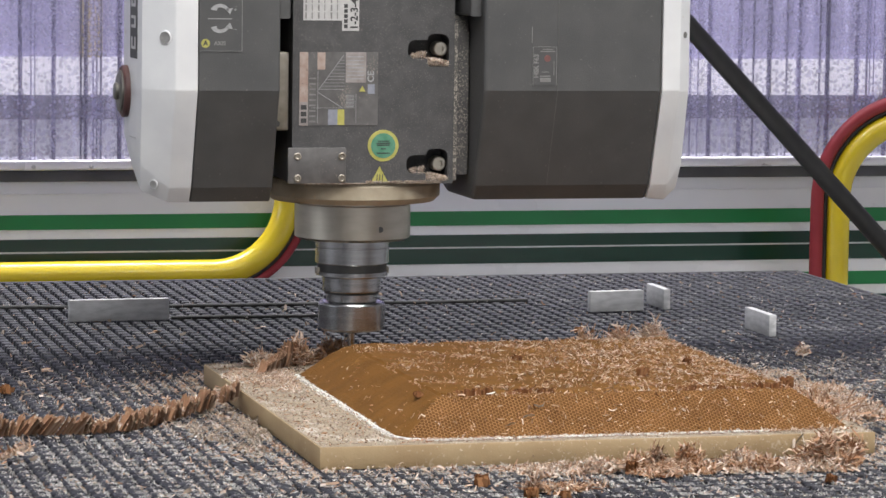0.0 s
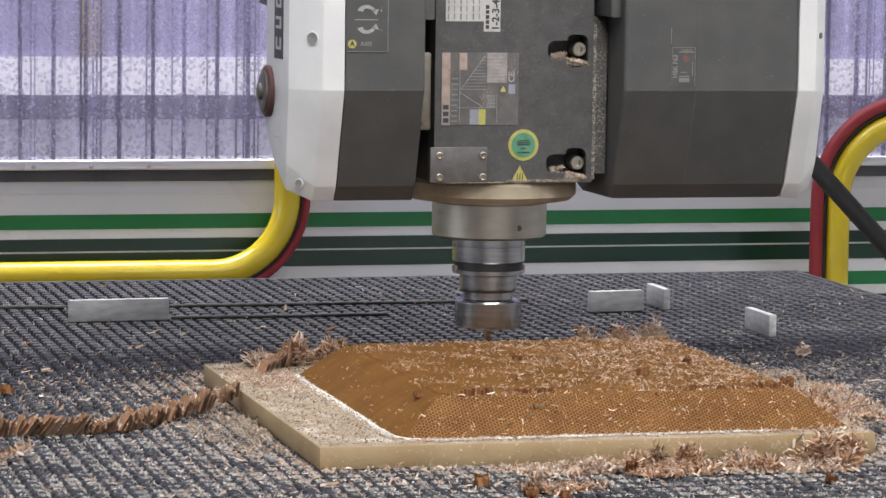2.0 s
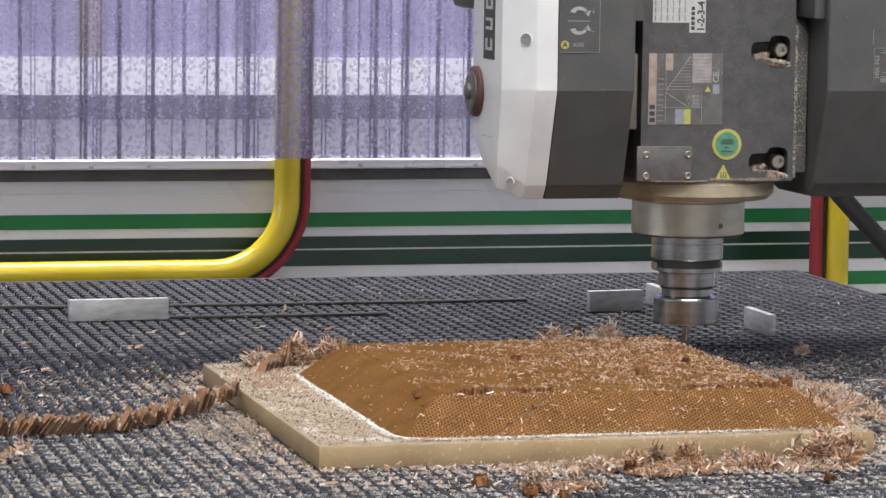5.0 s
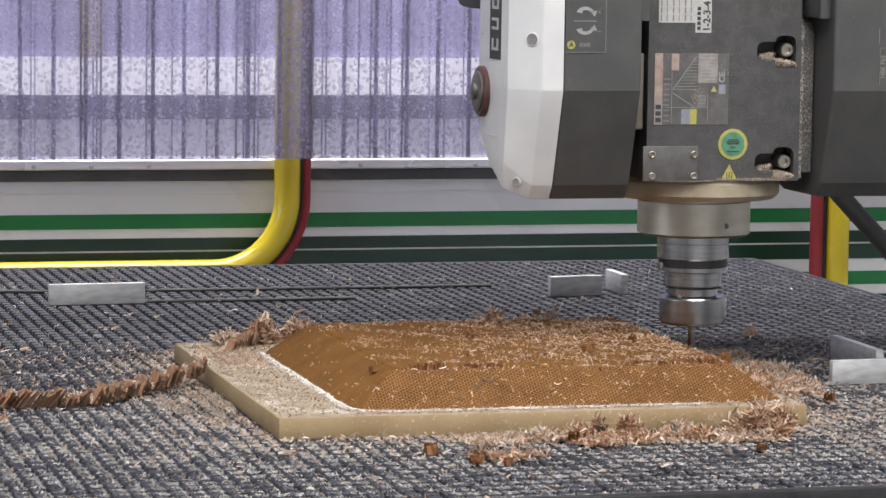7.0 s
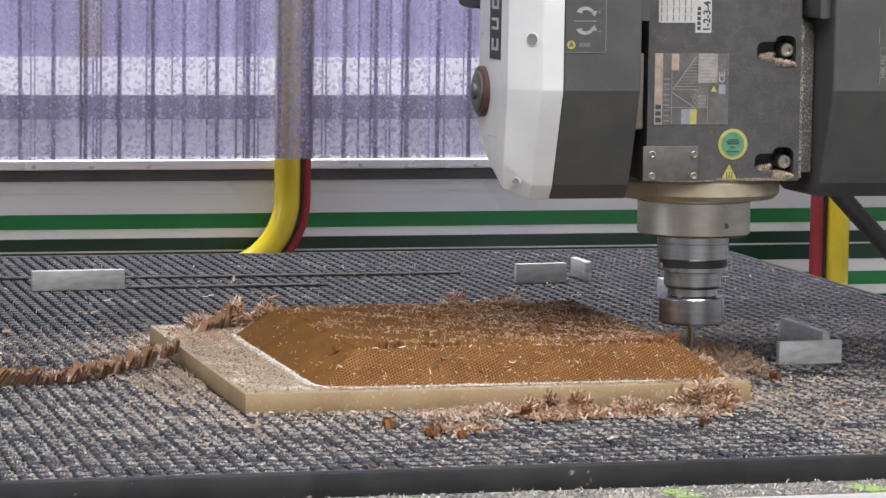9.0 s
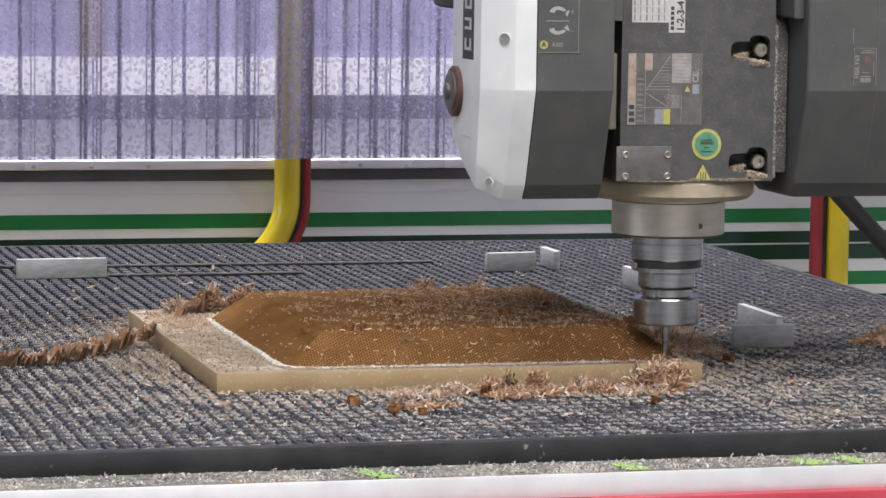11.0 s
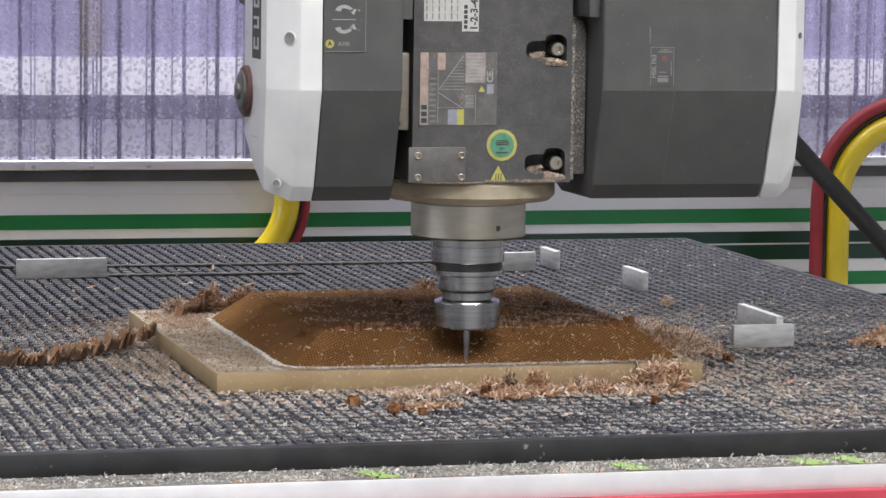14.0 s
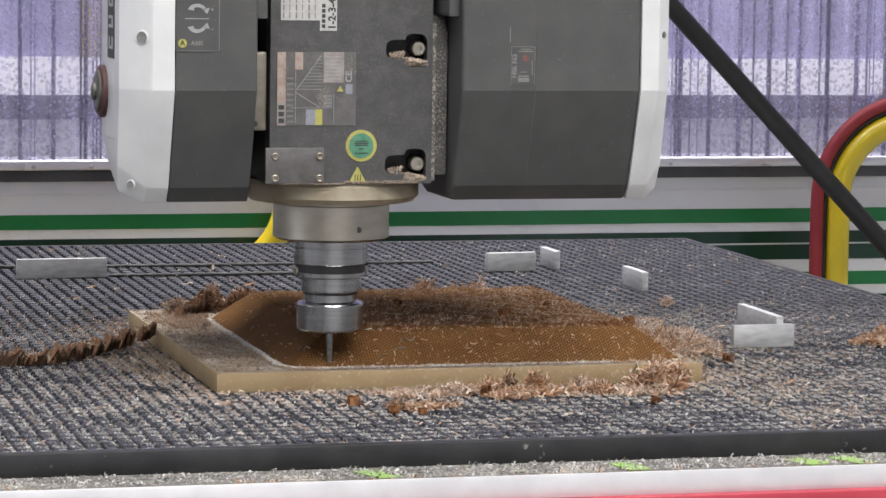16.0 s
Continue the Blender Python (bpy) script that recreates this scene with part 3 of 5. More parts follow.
def core_height(x, y):
    d = rounded_inset(x, y, *RECT)
    z = ROOT + np.clip(d, 0, None) * (TOPZ - 0.0025 - ROOT) / 0.042
    top = TOPZ - 0.0025 + 0.0004 * wave(x, y, 70)
    z = np.minimum(z, top)
    lip = (y > -0.203 + 0.0025 * wave(x, y, 160)) & (d > 0.046) & (x < 0.246)
    return np.where(lip, z + 0.0022 + 0.0006 * wave(x, y, 90, 2), z)


def board():
    b = thing("tooling_board", (0.054, -0.018, 0), "tan tooling board under the honeycomb, dusty on top", "board")
    part("slab", box(bmesh.new(), -0.189, 0.2965, -0.2735, 0.2368, 0, 0.0188, 0.0008, 2), M["board"], b)
    part("dusty_top", box(bmesh.new(), -0.1878, 0.2953, -0.2723, 0.2356, 0.0186, 0.01905, 0), M["boardtop"], b, "pale dusty top face")

    h = thing("honeycomb_core", (0.086, -0.018, 0.019), "brown paper honeycomb core, sides sloping, strewn with shavings", "honeycomb")
    s, cols = 0.0032, 0.00277
    nx, ny = int(0.41 / cols), int(0.43 / s)
    i, j = np.meshgrid(np.arange(nx), np.arange(ny), indexing="ij")
    cx, cy = -0.118 + i * cols, -0.258 + (j + 0.5 * (i % 2)) * s
    cx, cy = cx.ravel(), cy.ravel()
    ok = rounded_inset(cx, cy, *RECT) > 0.0004
    cx, cy = cx[ok], cy[ok]
    a = np.arange(6) * math.pi / 3
    ro, ri = s / math.sqrt(3), s / math.sqrt(3) * 0.81
    ox, oy = cx[:, None] + ro * np.cos(a), cy[:, None] + ro * np.sin(a)
    ix, iy = cx[:, None] + ri * np.cos(a), cy[:, None] + ri * np.sin(a)
    oz, iz = core_height(ox, oy), core_height(ix, iy)
    rng = np.random.default_rng(7)
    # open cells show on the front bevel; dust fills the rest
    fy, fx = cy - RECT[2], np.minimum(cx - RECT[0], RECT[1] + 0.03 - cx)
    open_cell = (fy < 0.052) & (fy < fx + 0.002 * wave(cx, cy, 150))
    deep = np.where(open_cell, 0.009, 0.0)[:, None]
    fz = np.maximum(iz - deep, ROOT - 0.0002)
    lo = np.maximum(oz - 0.009, ROOT - 0.0003)
    co = np.stack([np.concatenate([ox, ix, ix, ox], 1), np.concatenate([oy, iy, iy, oy], 1), np.concatenate([oz, iz, fz, lo], 1)], -1)
    q = []
    for k in range(6):
        m = (k + 1) % 6
        q += [(k, m, 6 + m, 6 + k), (6 + k, 6 + m, 12 + m, 12 + k), (k, 18 + k, 18 + m, m)]
    q += [(12, 13, 14, 15), (12, 15, 16, 17)]
    q = np.array(q)
    allq = (q[None] + 24 * np.arange(len(cx))[:, None, None]).reshape(-1, 4)
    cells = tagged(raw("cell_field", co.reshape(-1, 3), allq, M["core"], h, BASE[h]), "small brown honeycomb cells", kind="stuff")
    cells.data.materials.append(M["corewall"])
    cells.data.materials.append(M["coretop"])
    # walls and floors of open cells take the shade-darkened paper
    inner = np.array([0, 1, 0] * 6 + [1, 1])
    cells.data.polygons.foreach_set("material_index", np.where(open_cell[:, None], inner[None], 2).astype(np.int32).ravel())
    # torn upright ridge left along the front of the top
    rg = random.Random(31)
    for xa, xb, tall in ((-0.058, -0.022, 0.0062), (-0.012, 0.03, 0.005), (0.2, 0.246, 0.0055), (0.14, 0.196, 0.0042)):
        tr = bmesh.new()
        x = xa
        while x < xb:
            w, zz = rg.uniform(0.0011, 0.0019), tall * rg.uniform(0.55, 1.05)
            yy = -0.2045 + rg.uniform(-0.0008, 0.0008) + 0.0015 * math.sin(x * 160)
            box(tr, x, x + w * 0.9, yy, yy + rg.uniform(0.002, 0.004), 0.047, 0.0482 + zz)
            x += w
        tagged(part("torn_ridge", tr, M["crumb"], h, flat=True), "torn upright ridge of core paper", kind="stuff")
    # squeezed-out adhesive along the foot
    pts, rng2 = [], random.Random(2)
    x0, x1, y0, y1, _ = RECT
    line = [(x0 - 0.002, y1 - 0.03), (x0 - 0.001, y0 + 0.03), (x0 + 0.008, y0 + 0.008), (x0 + 0.03, y0 - 0.001), (x1 - 0.07, y0 - 0.001)]
    for (ax, ay), (bx, by) in zip(line, line[1:]):
        n = max(2, int(math.hypot(bx - ax, by - ay) / 0.006))
        pts += [(ax + (bx - ax) * k / n + rng2.uniform(-0.0008, 0.0008), ay + (by - ay) * k / n + rng2.uniform(-0.0008, 0.0008), 0.0192) for k in range(n)]
    part("adhesive_bead", tube(bmesh.new(), pts, 0.0013, 8), M["bead"], h, "white squeezed-out adhesive line")
    return [b, h]


def flakes(name, pos, length, width, mat, label, category, up=0.35, seed=1, base=(0, 0, 0), fold=1.1, heading=None, bits=False, dirs=None):
    """Loose curled shavings, three folded pieces each, as one mesh."""
    r = np.random.default_rng(seed)
    pos = np.asarray(pos, float)
    n = len(pos)
    L = length[0] + (length[1] - length[0]) * r.random(n) ** 2.2
    Wd = width[0] + (width[1] - width[0]) * r.random(n) ** 1.6
    az = r.random(n) * 2 * math.pi if heading is None else heading + r.normal(0, 0.35, n)
    el = r.normal(0, up, n)
    d = np.stack([np.cos(az) * np.cos(el), np.sin(az) * np.cos(el), np.abs(np.sin(el))], -1)
    if dirs is not None:
        d = dirs
    side = r.normal(size=(n, 3))
    side -= d * (side * d).sum(1)[:, None]
    side /= np.linalg.norm(side, axis=1)[:, None]
    nrm = np.cross(d, side)
    curl = r.normal(0, fold, n)
    rows = []
    for k, s in enumerate((-0.5, -0.18, 0.2, 0.5)):
        bow = curl * (s * s - 0.1) * L
        c = pos + d * (s * L)[:, None] + nrm * bow[:, None]
        w = Wd * (1.0, 0.9, 1.05, 0.6)[k]
        rows += [c - side * (w / 2)[:, None], c + side * (w / 2)[:, None]]
    co = np.stack(rows, 1)
    co[..., 2] += np.maximum(0, pos[:, 2] + 0.0001 - co[..., 2].min(1))[:, None]
    q = np.array([(0, 1, 3, 2), (2, 3, 5, 4), (4, 5, 7, 6)])
    if bits:
        co, q = co[:, [0, 1, 6, 7]], q[:1]
    allq = (q[None] + co.shape[1] * np.arange(n)[:, None, None]).reshape(-1, 4)
    return tagged(raw(name, co.reshape(-1, 3), allq, mat, None, base), label, category, kind="stuff")


def plate_gap(x, y):
    dx = np.maximum(np.maximum(-0.189 - x, x - 0.2965), 0)
    dy = np.maximum(np.maximum(-0.2735 - y, y - 0.2368), 0)
    return np.hypot(dx, dy)


SWEPT = {}


def litter():
    out = []
    r = np.random.default_rng(11)
    # over the matting: thick round the board, thin farther back
    def scatter(n, dens):
        keep = []
        while sum(map(len, keep)) < n:
            x, y, u = r.uniform(-0.6, 0.765, 40000), r.uniform(-0.585, 1.13, 40000), r.random(40000)
            g = plate_gap(x, y)
            w = dens(x, y, g) * np.clip(0.62 + 0.5 * wave(x, y, 38) + 0.3 * wave(x, y, 110, 1), 0.06, 1.5)
            k = (u < w) & (g > 0.0008)
            keep.append(np.stack([x[k], y[k]], -1))
        p = np.concatenate(keep)[:n]
        sunk = ((p[:, 0] - 0.7585 + 0.0075) % 0.015 < 0.0048) | ((p[:, 1] + 0.569 + 0.01075) % 0.0215 < 0.0082)
        z = np.where(sunk, -0.0042, 0.0003)
        return np.concatenate([p, z[:, None]], 1)
    near = lambda x, y, g: (0.4 * np.exp(-g / 0.06) + 0.27 * np.exp(-g / 0.26) * (1 + 1.9 * (y < -0.08))) / (1 + np.exp((y - 0.3) / 0.05)) + 0.5 * (x > 0.28) * np.exp(-np.abs(x - 0.3) / 0.13) / (1 + np.exp((y - 0.33) / 0.05)) + 0.008
    out.append(flakes("fine_shavings", scatter(170000, near), (0.0008, 0.0036), (0.0003, 0.0011), M["greychips"], "fine pale shavings strewn over the black matting", "shavings", 0.4, 21))
    low = lambda x, y, g: (0.4 * np.exp(-g / 0.16) + 0.25 * (x > 0.3)) / (1 + np.exp((y - 0.26) / 0.05)) + 0.5 / (1 + np.exp((y + 0.12) / 0.04)) + 0.008
    out.append(flakes("grey_dust", scatter(300000, low), (0.0006, 0.0018), (0.0003, 0.0009), M["greychips"], "fine pale grey dust settled over the black matting", "dust", 0.3, 20, bits=True))
    warm = lambda x, y, g: 0.5 * np.exp(-g / 0.03) + 0.055 * np.exp(-g / 0.13) / (1 + np.exp((y - 0.32) / 0.045)) + 0.004
    out.append(flakes("tan_shavings", scatter(30000, warm), (0.0015, 0.0075), (0.0004, 0.0015), M["chips"], "tan paper shavings lying round the board", "shavings", 0.45, 22))
    drift = lambda x, y, g: (x > 0.285) * np.exp(-np.abs(x - 0.3) / 0.11) / (1 + np.exp((y - 0.33) / 0.04))
    out.append(flakes("drifted_shavings", scatter(7500, drift), (0.002, 0.009), (0.0004, 0.0016), M["powder"], "pale shavings blown onto the matting beside the board", "shavings", 0.45, 93))
    # ledge in front
    x, y = r.uniform(-0.6, 0.7, 5200), r.uniform(-0.648, -0.597, 5200)
    out.append(flakes("ledge_shavings", np.stack([x, y, np.full(5200, -0.0205)], -1), (0.0012, 0.006), (0.0005, 0.002), M["greychips"], "pale shavings caught on the front ledge", "shavings", 0.4, 23))
    x = r.uniform(-0.5, 0.6, 90)
    out.append(flakes("rail_shavings", np.stack([x, r.uniform(-0.6553, -0.6517, 90), np.full(90, -0.0201)], -1), (0.002, 0.009), (0.0005, 0.0018), M["rustchips"], "brown shavings lying on the front rail", "shavings", 0.5, 92))
    # on the board's bare margin
    x, y = r.uniform(-0.187, 0.294, 26000), r.uniform(-0.272, 0.235, 26000)
    k = (rounded_inset(x, y, *RECT) < -0.003) & (r.random(26000) < 0.75)
    x, y = x[k], y[k]
    out.append(flakes("board_shavings", np.stack([x, y, np.full(len(x), 0.0192)], -1), (0.0008, 0.0034), (0.0004, 0.0013), M["powder"], "fine tan shavings on the margin of the board", "shavings", 0.3, 24))
    k = r.random(len(x)) < 0.2
    out.append(flakes("brown_margin_shavings", np.stack([x[k], y[k], np.full(k.sum(), 0.0195)], -1), (0.0015, 0.006), (0.0004, 0.0013), M["rustchips"], "brown shavings on the margin of the board", "shavings", 0.35, 53))
    # on the core: thick on its top, towards the far side
    x, y = r.uniform(-0.112, 0.283, 60000), r.uniform(-0.252, 0.164, 60000)
    d = rounded_inset(x, y, *RECT)
    w = np.where(d > 0.041, 0.14 + 0.3 * np.clip((x + 0.02) / 0.16, 0, 1) + 0.2 * wave(x, y, 45), 0.03 + 0.2 * (x > 0.22) * (y > -0.18)) + 0.1 * (d < 0.004)
    k = (r.random(60000) < w * 0.5) & (d > 0.001)
    x, y = x[k], y[k]
    out.append(flakes("core_shavings", np.stack([x, y, core_height(x, y) + 0.0002], -1), (0.0012, 0.006), (0.0003, 0.0011), M["rustchips"], "brown and tan shavings lying on the honeycomb core", "shavings", 0.4, 25))
    k = (r.random(len(x)) < 0.45)
    out.append(flakes("pale_core_shavings", np.stack([x[k], y[k], core_height(x[k], y[k]) + 0.0012], -1), (0.0012, 0.0052), (0.0002, 0.0008), M["chips"], "pale slivers on top of the honeycomb core", "shavings", 0.4, 26))

    # a few large pale flakes, and curls clinging to the front bevel
    p = scatter(420, lambda x, y, g: 0.25 * np.exp(-g / 0.2) + 0.03)
    out.append(flakes("pale_flakes", p, (0.004, 0.009), (0.0012, 0.004), M["powder"], "large pale flakes dotted over the matting", "flakes", 0.4, 27))
    x, y = -0.1 + 0.38 * r.random(420) ** 0.75, r.uniform(-0.252, -0.208, 420)
    k = rounded_inset(x, y, *RECT) > 0.002
    x, y = x[k], y[k]
    out.append(flakes("bevel_shavings", np.stack([x, y, core_height(x, y) + 0.0004], -1), (0.002, 0.0075), (0.0004, 0.0015), M["rustchips"], "curled shavings clinging to the bevelled core side", "shavings", 0.5, 28))
    x = r.uniform(-0.11, 0.285, 900)
    out.append(flakes("foot_shavings", np.stack([x, -0.2565 + r.normal(0, 0.0025, 900), np.full(900, 0.0194)], -1), (0.001, 0.005), (0.0004, 0.0016), M["chips"], "tan shavings along the foot of the core", "shavings", 0.5, 29))

    # white dust ground off the adhesive
    t = r.random(2600)
    lx = np.where(t < 0.5, RECT[0] - 0.003 + r.normal(0, 0.0022, 2600), RECT[0] + 0.02 + (t - 0.5) * 0.6)
    ly = np.where(t < 0.5, RECT[2] + 0.02 + t * 0.76, RECT[2] - 0.003 + r.normal(0, 0.0018, 2600))
    out.append(flakes("white_dust", np.stack([lx, ly, np.full(2600, 0.0194)], -1), (0.0008, 0.0026), (0.0005, 0.0016), M["bead"], "white dust along the foot of the core", "dust", 0.3, 30))

    # heaps
    def heap(name, cx, cy, z, rx, ry, hgt, n, size, mat, seed, label, up=0.6):
        n = int(n * 2.1)
        rr = np.random.default_rng(seed)
        a, q = rr.random(n) * 2 * math.pi, np.sqrt(rr.random(n))
        lump = 1 + 0.25 * np.sin(a * 3 + seed) + 0.15 * np.sin(a * 7 + 2 * seed)
        px, py = cx + rx * q * lump * np.cos(a), cy + ry * q * lump * np.sin(a)
        pz = z + hgt * np.clip(1 - q ** 2, 0, 1) * (0.55 + 0.45 * rr.random(n)) * (1 + 0.3 * wave(px, py, 190, seed))
        return flakes(name, np.stack([px, py, pz], -1), size, (size[0] * 0.12, size[1] * 0.15), mat, label, "shavings", up, seed, (cx, cy, z))
    def fan(name, cx, cy, z, rx, ry, hgt, n, mat, seed, label, sharp=1.0, wide=0.0022):
        """A bristling clump: slivers standing out from its middle, over a low bed of curls."""
        rr = np.random.default_rng(seed)
        u = rr.normal(size=(n, 3))
        u[:, 2] = np.abs(u[:, 2]) * 1.1
        u /= np.linalg.norm(u, axis=1)[:, None]
        lump = 0.72 + 0.28 * np.sin(3 * np.arctan2(u[:, 1], u[:, 0]) + seed) * np.cos(4 * u[:, 2] + seed) + 0.2 * rr.random(n)
        reach = np.stack([np.full(n, rx), np.full(n, ry), np.full(n, hgt)], -1) * lump[:, None]
        pos = np.array([cx, cy, z]) + u * reach * (0.35 + 0.5 * rr.random(n))[:, None]
        d = u * np.array([1, 1, 0.9]) + rr.normal(0, sharp, (n, 3))
        d[:, 2] = np.abs(d[:, 2]) * 0.8
        d /= np.linalg.norm(d, axis=1)[:, None]
        big = 0.3 * hgt + 0.004
        out.append(flakes(name, pos, (0.3 * big, 1.25 * big), (0.0004, wide), mat, label, "shavings", seed=seed, base=(cx, cy, z), fold=1.0, dirs=d))
        return out[-1]
    H = "heap of curled brown shavings"
    F = "bristling clump of brown shavings"
    fan("shaving_clump", 0.238, -0.322, 0, 0.042, 0.032, 0.028, 4200, M["rustchips"], 31, F + " by the board's front corner", 0.9)
    fan("shaving_clump", 0.034, -0.325, 0, 0.03, 0.02, 0.012, 1364, M["chips"], 132, F + " in front of the board")
    fan("shaving_clump", 0.087, -0.312, 0, 0.013, 0.011, 0.02, 572, M["fin"], 133, "upright bundle of dark core slivers in front of the board", 0.45)
    fan("shaving_clump", 0.067, -0.316, 0, 0.02, 0.014, 0.015, 924, M["rustchips"], 134, F + " in front of the board")
    fan("shaving_clump", 0.116, -0.31, 0, 0.017, 0.014, 0.02, 1012, M["rustchips"], 135, F + " in front of the board", 0.9)
    fan("shaving_clump", 0.172, -0.34, 0, 0.02, 0.02, 0.014, 924, M["rustchips"], 136, F + " in front of the board")
    fan("shaving_clump", 0.168, -0.297, 0, 0.024, 0.012, 0.011, 792, M["chips"], 137, F + " close along the board")
    out.append(heap("shaving_heap", 0.005, -0.312, 0, 0.05, 0.024, 0.005, 900, (0.003, 0.01), M["chips"], 32, H + " in front of the board"))
    out.append(heap("shaving_heap", 0.1, -0.33, 0, 0.05, 0.026, 0.006, 1000, (0.003, 0.011), M["rustchips"], 33, H + " in front of the board"))
    out.append(heap("shaving_heap", 0.195, -0.33, 0, 0.05, 0.03, 0.004, 700, (0.003, 0.01), M["chips"], 35, H + " in front of the board"))
    fan("shaving_clump", -0.102, 0.216, 0.019, 0.022, 0.018, 0.03, 1232, M["rustchips"], 36, "tall clump of brown core slivers behind the honeycomb corner", 0.45)
    fan("shaving_clump", -0.066, 0.222, 0.019, 0.026, 0.014, 0.026, 1408, M["rustchips"], 138, F + " behind the honeycomb corner", 1.0)
    fan("shaving_clump", -0.138, 0.206, 0.019, 0.024, 0.02, 0.017, 1232, M["chips"], 139, "bristling clump of tan shavings on the board", 1.0)
    out.append(heap("shaving_heap", -0.15, 0.13, 0.019, 0.03, 0.075, 0.004, 1000, (0.002, 0.008), M["chips"], 37, H + " on the board beside the core"))
    # three clumps that the cutter pushes along as it passes behind the core
    c = fan("shaving_clump", 0.26, 0.218, 0.019, 0.024, 0.02, 0.04, 2800, M["chips"], 39, F + " behind the honeycomb core", 1.4, 0.0011)
    SWEPT[c] = [(0, 0, 0, 0), (3.3, 0, 0, 0), (3.6, -0.004, -0.02, 0.003), (4.0, -0.027, -0.06, 0.008), (4.2, -0.04, -0.06, 0.013), (4.8, -0.05, -0.03, 0.006), (5.5, -0.057, 0, -0.007), (16, -0.057, 0, -0.007)]
    c = fan("shaving_clump", 0.226, 0.222, 0.019, 0.024, 0.014, 0.035, 1100, M["rustchips"], 140, F + " behind the honeycomb core", 1.0)
    SWEPT[c] = [(0, 0, 0, 0), (3.1, 0, 0, 0), (3.6, 0.014, 0, 0), (4.2, 0.002, -0.01, 0.002), (5.2, -0.086, 0, -0.001), (16, -0.086, 0, -0.001)]
    c = fan("shaving_clump", 0.192, 0.222, 0.019, 0.02, 0.013, 0.032, 800, M["rustchips"], 141, F + " behind the honeycomb core", 1.0)
    SWEPT[c] = [(0, 0, 0, 0), (2.8, 0, 0, 0), (3.6, 0.03, 0, 0), (4.2, 0.03, -0.008, 0), (5.2, -0.015, 0, -0.006), (16, -0.015, 0, -0.006)]
    out.append(heap("shaving_heap", 0.335, -0.03, 0, 0.04, 0.11, 0.01, 1900, (0.003, 0.011), M["chips"], 40, H + " beside the board"))
    out.append(heap("shaving_heap", 0.287, -0.06, 0.019, 0.014, 0.13, 0.012, 1100, (0.003, 0.011), M["rustchips"], 41, H + " on the edge of the board"))
    fan("shaving_clump", 0.328, -0.055, 0, 0.022, 0.03, 0.028, 924, M["rustchips"], 142, F + " against the board's side", 1.0)
    out.append(heap("shaving_heap", 0.35, 0.11, 0, 0.07, 0.12, 0.005, 1500, (0.003, 0.009), M["chips"], 42, H + " beside the board"))
    fan("shaving_clump", 0.466, 0.335, 0, 0.012, 0.012, 0.016, 198, M["chips"], 143, "small tuft of tan shavings on the matting")
    out.append(heap("shaving_heap", 0.59, -0.03, 0, 0.03, 0.028, 0.015, 600, (0.004, 0.014), M["rustchips"], 43, H + " on the matting"))
    fan("shaving_clump", 0.588, -0.03, 0, 0.02, 0.02, 0.02, 660, M["rustchips"], 144, F + " on the matting")
    out.append(heap("shaving_heap", -0.225, -0.02, 0, 0.045, 0.13, 0.003, 900, (0.002, 0.008), M["powder"], 44, "thin spread of pale shavings along the board's side"))
    out.append(heap("shaving_heap", -0.02, -0.395, 0, 0.03, 0.022, 0.004, 260, (0.003, 0.011), M["rustchips"], 45, "small scatter of brown shavings on the matting"))
    fan("shaving_clump", -0.046, -0.405, 0, 0.012, 0.012, 0.016, 264, M["fin"], 145, "small upright tuft of core slivers on the matting", 0.45)

    # loose flat splinters here and there on the matting
    rr = np.random.default_rng(88)
    spots = [(-0.361, 0.177), (-0.338, 0.352), (-0.171, 0.627), (-0.215, 0.513), (-0.32, 0.53), (0.394, 0.277), (0.457, 0.15), (-0.05, 0.66), (0.02, 0.63), (0.29, 0.56), (0.1, -0.47), (-0.2, -0.36), (0.36, -0.3)]
    px = np.array([(x + rr.normal(0, 0.006), y + rr.normal(0, 0.012), 0.0005) for x, y in spots for _ in range(4)])
    out.append(flakes("loose_splinters", px, (0.005, 0.017), (0.0008, 0.003), M["chips"], "loose flat splinters dotted over the matting", "splinters", 0.12, 89, fold=0.2, heading=0.4))
    # dust clinging to the board's front and side faces
    x = rr.uniform(-0.185, 0.29, 900)
    zz = 0.001 + 0.017 * rr.random(900) ** (1.0 + 1.2 * (x < 0))
    k = rr.random(900) < np.where(x < -0.02, 0.1, 0.45)
    out.append(flakes("clinging_dust", np.stack([x, np.full(900, -0.2742), zz], -1)[k], (0.0008, 0.003), (0.0003, 0.001), M["chips"], "tan dust and curls clinging to the board's front", "dust", 0.5, 90))
    px = np.array([(0.221 + 0.004 * q, -0.2775, 0.008) for q in range(5)])
    out.append(flakes("pale_splinters", px, (0.012, 0.018), (0.0015, 0.003), M["powder"], "pale splinters leaning on the board's front", "splinters", 1.0, 91, fold=0.1))
    # splinters leaning at the board's end
    px = np.array([[0.34 + 0.008 * k % 0.03, -0.13 + 0.007 * k, 0.009] for k in range(14)])
    out.append(flakes("splinters", px, (0.012, 0.028), (0.0008, 0.002), M["rustchips"], "long brown splinters leaning by the board", "splinters", 0.4, 51, heading=-0.9, fold=0.15))
    # bright slivers on the bevel
    px = np.array([[-0.001, -0.2365, 0.0325], [-0.02, -0.245, 0.0265], [0.012, -0.226, 0.04], [-0.026, -0.206, 0.0495]])
    out.append(flakes("bright_slivers", px, (0.009, 0.012), (0.002, 0.003), M["bead"], "bright slivers lying on the bevelled core", "slivers", 0.15, 52, heading=0.1))

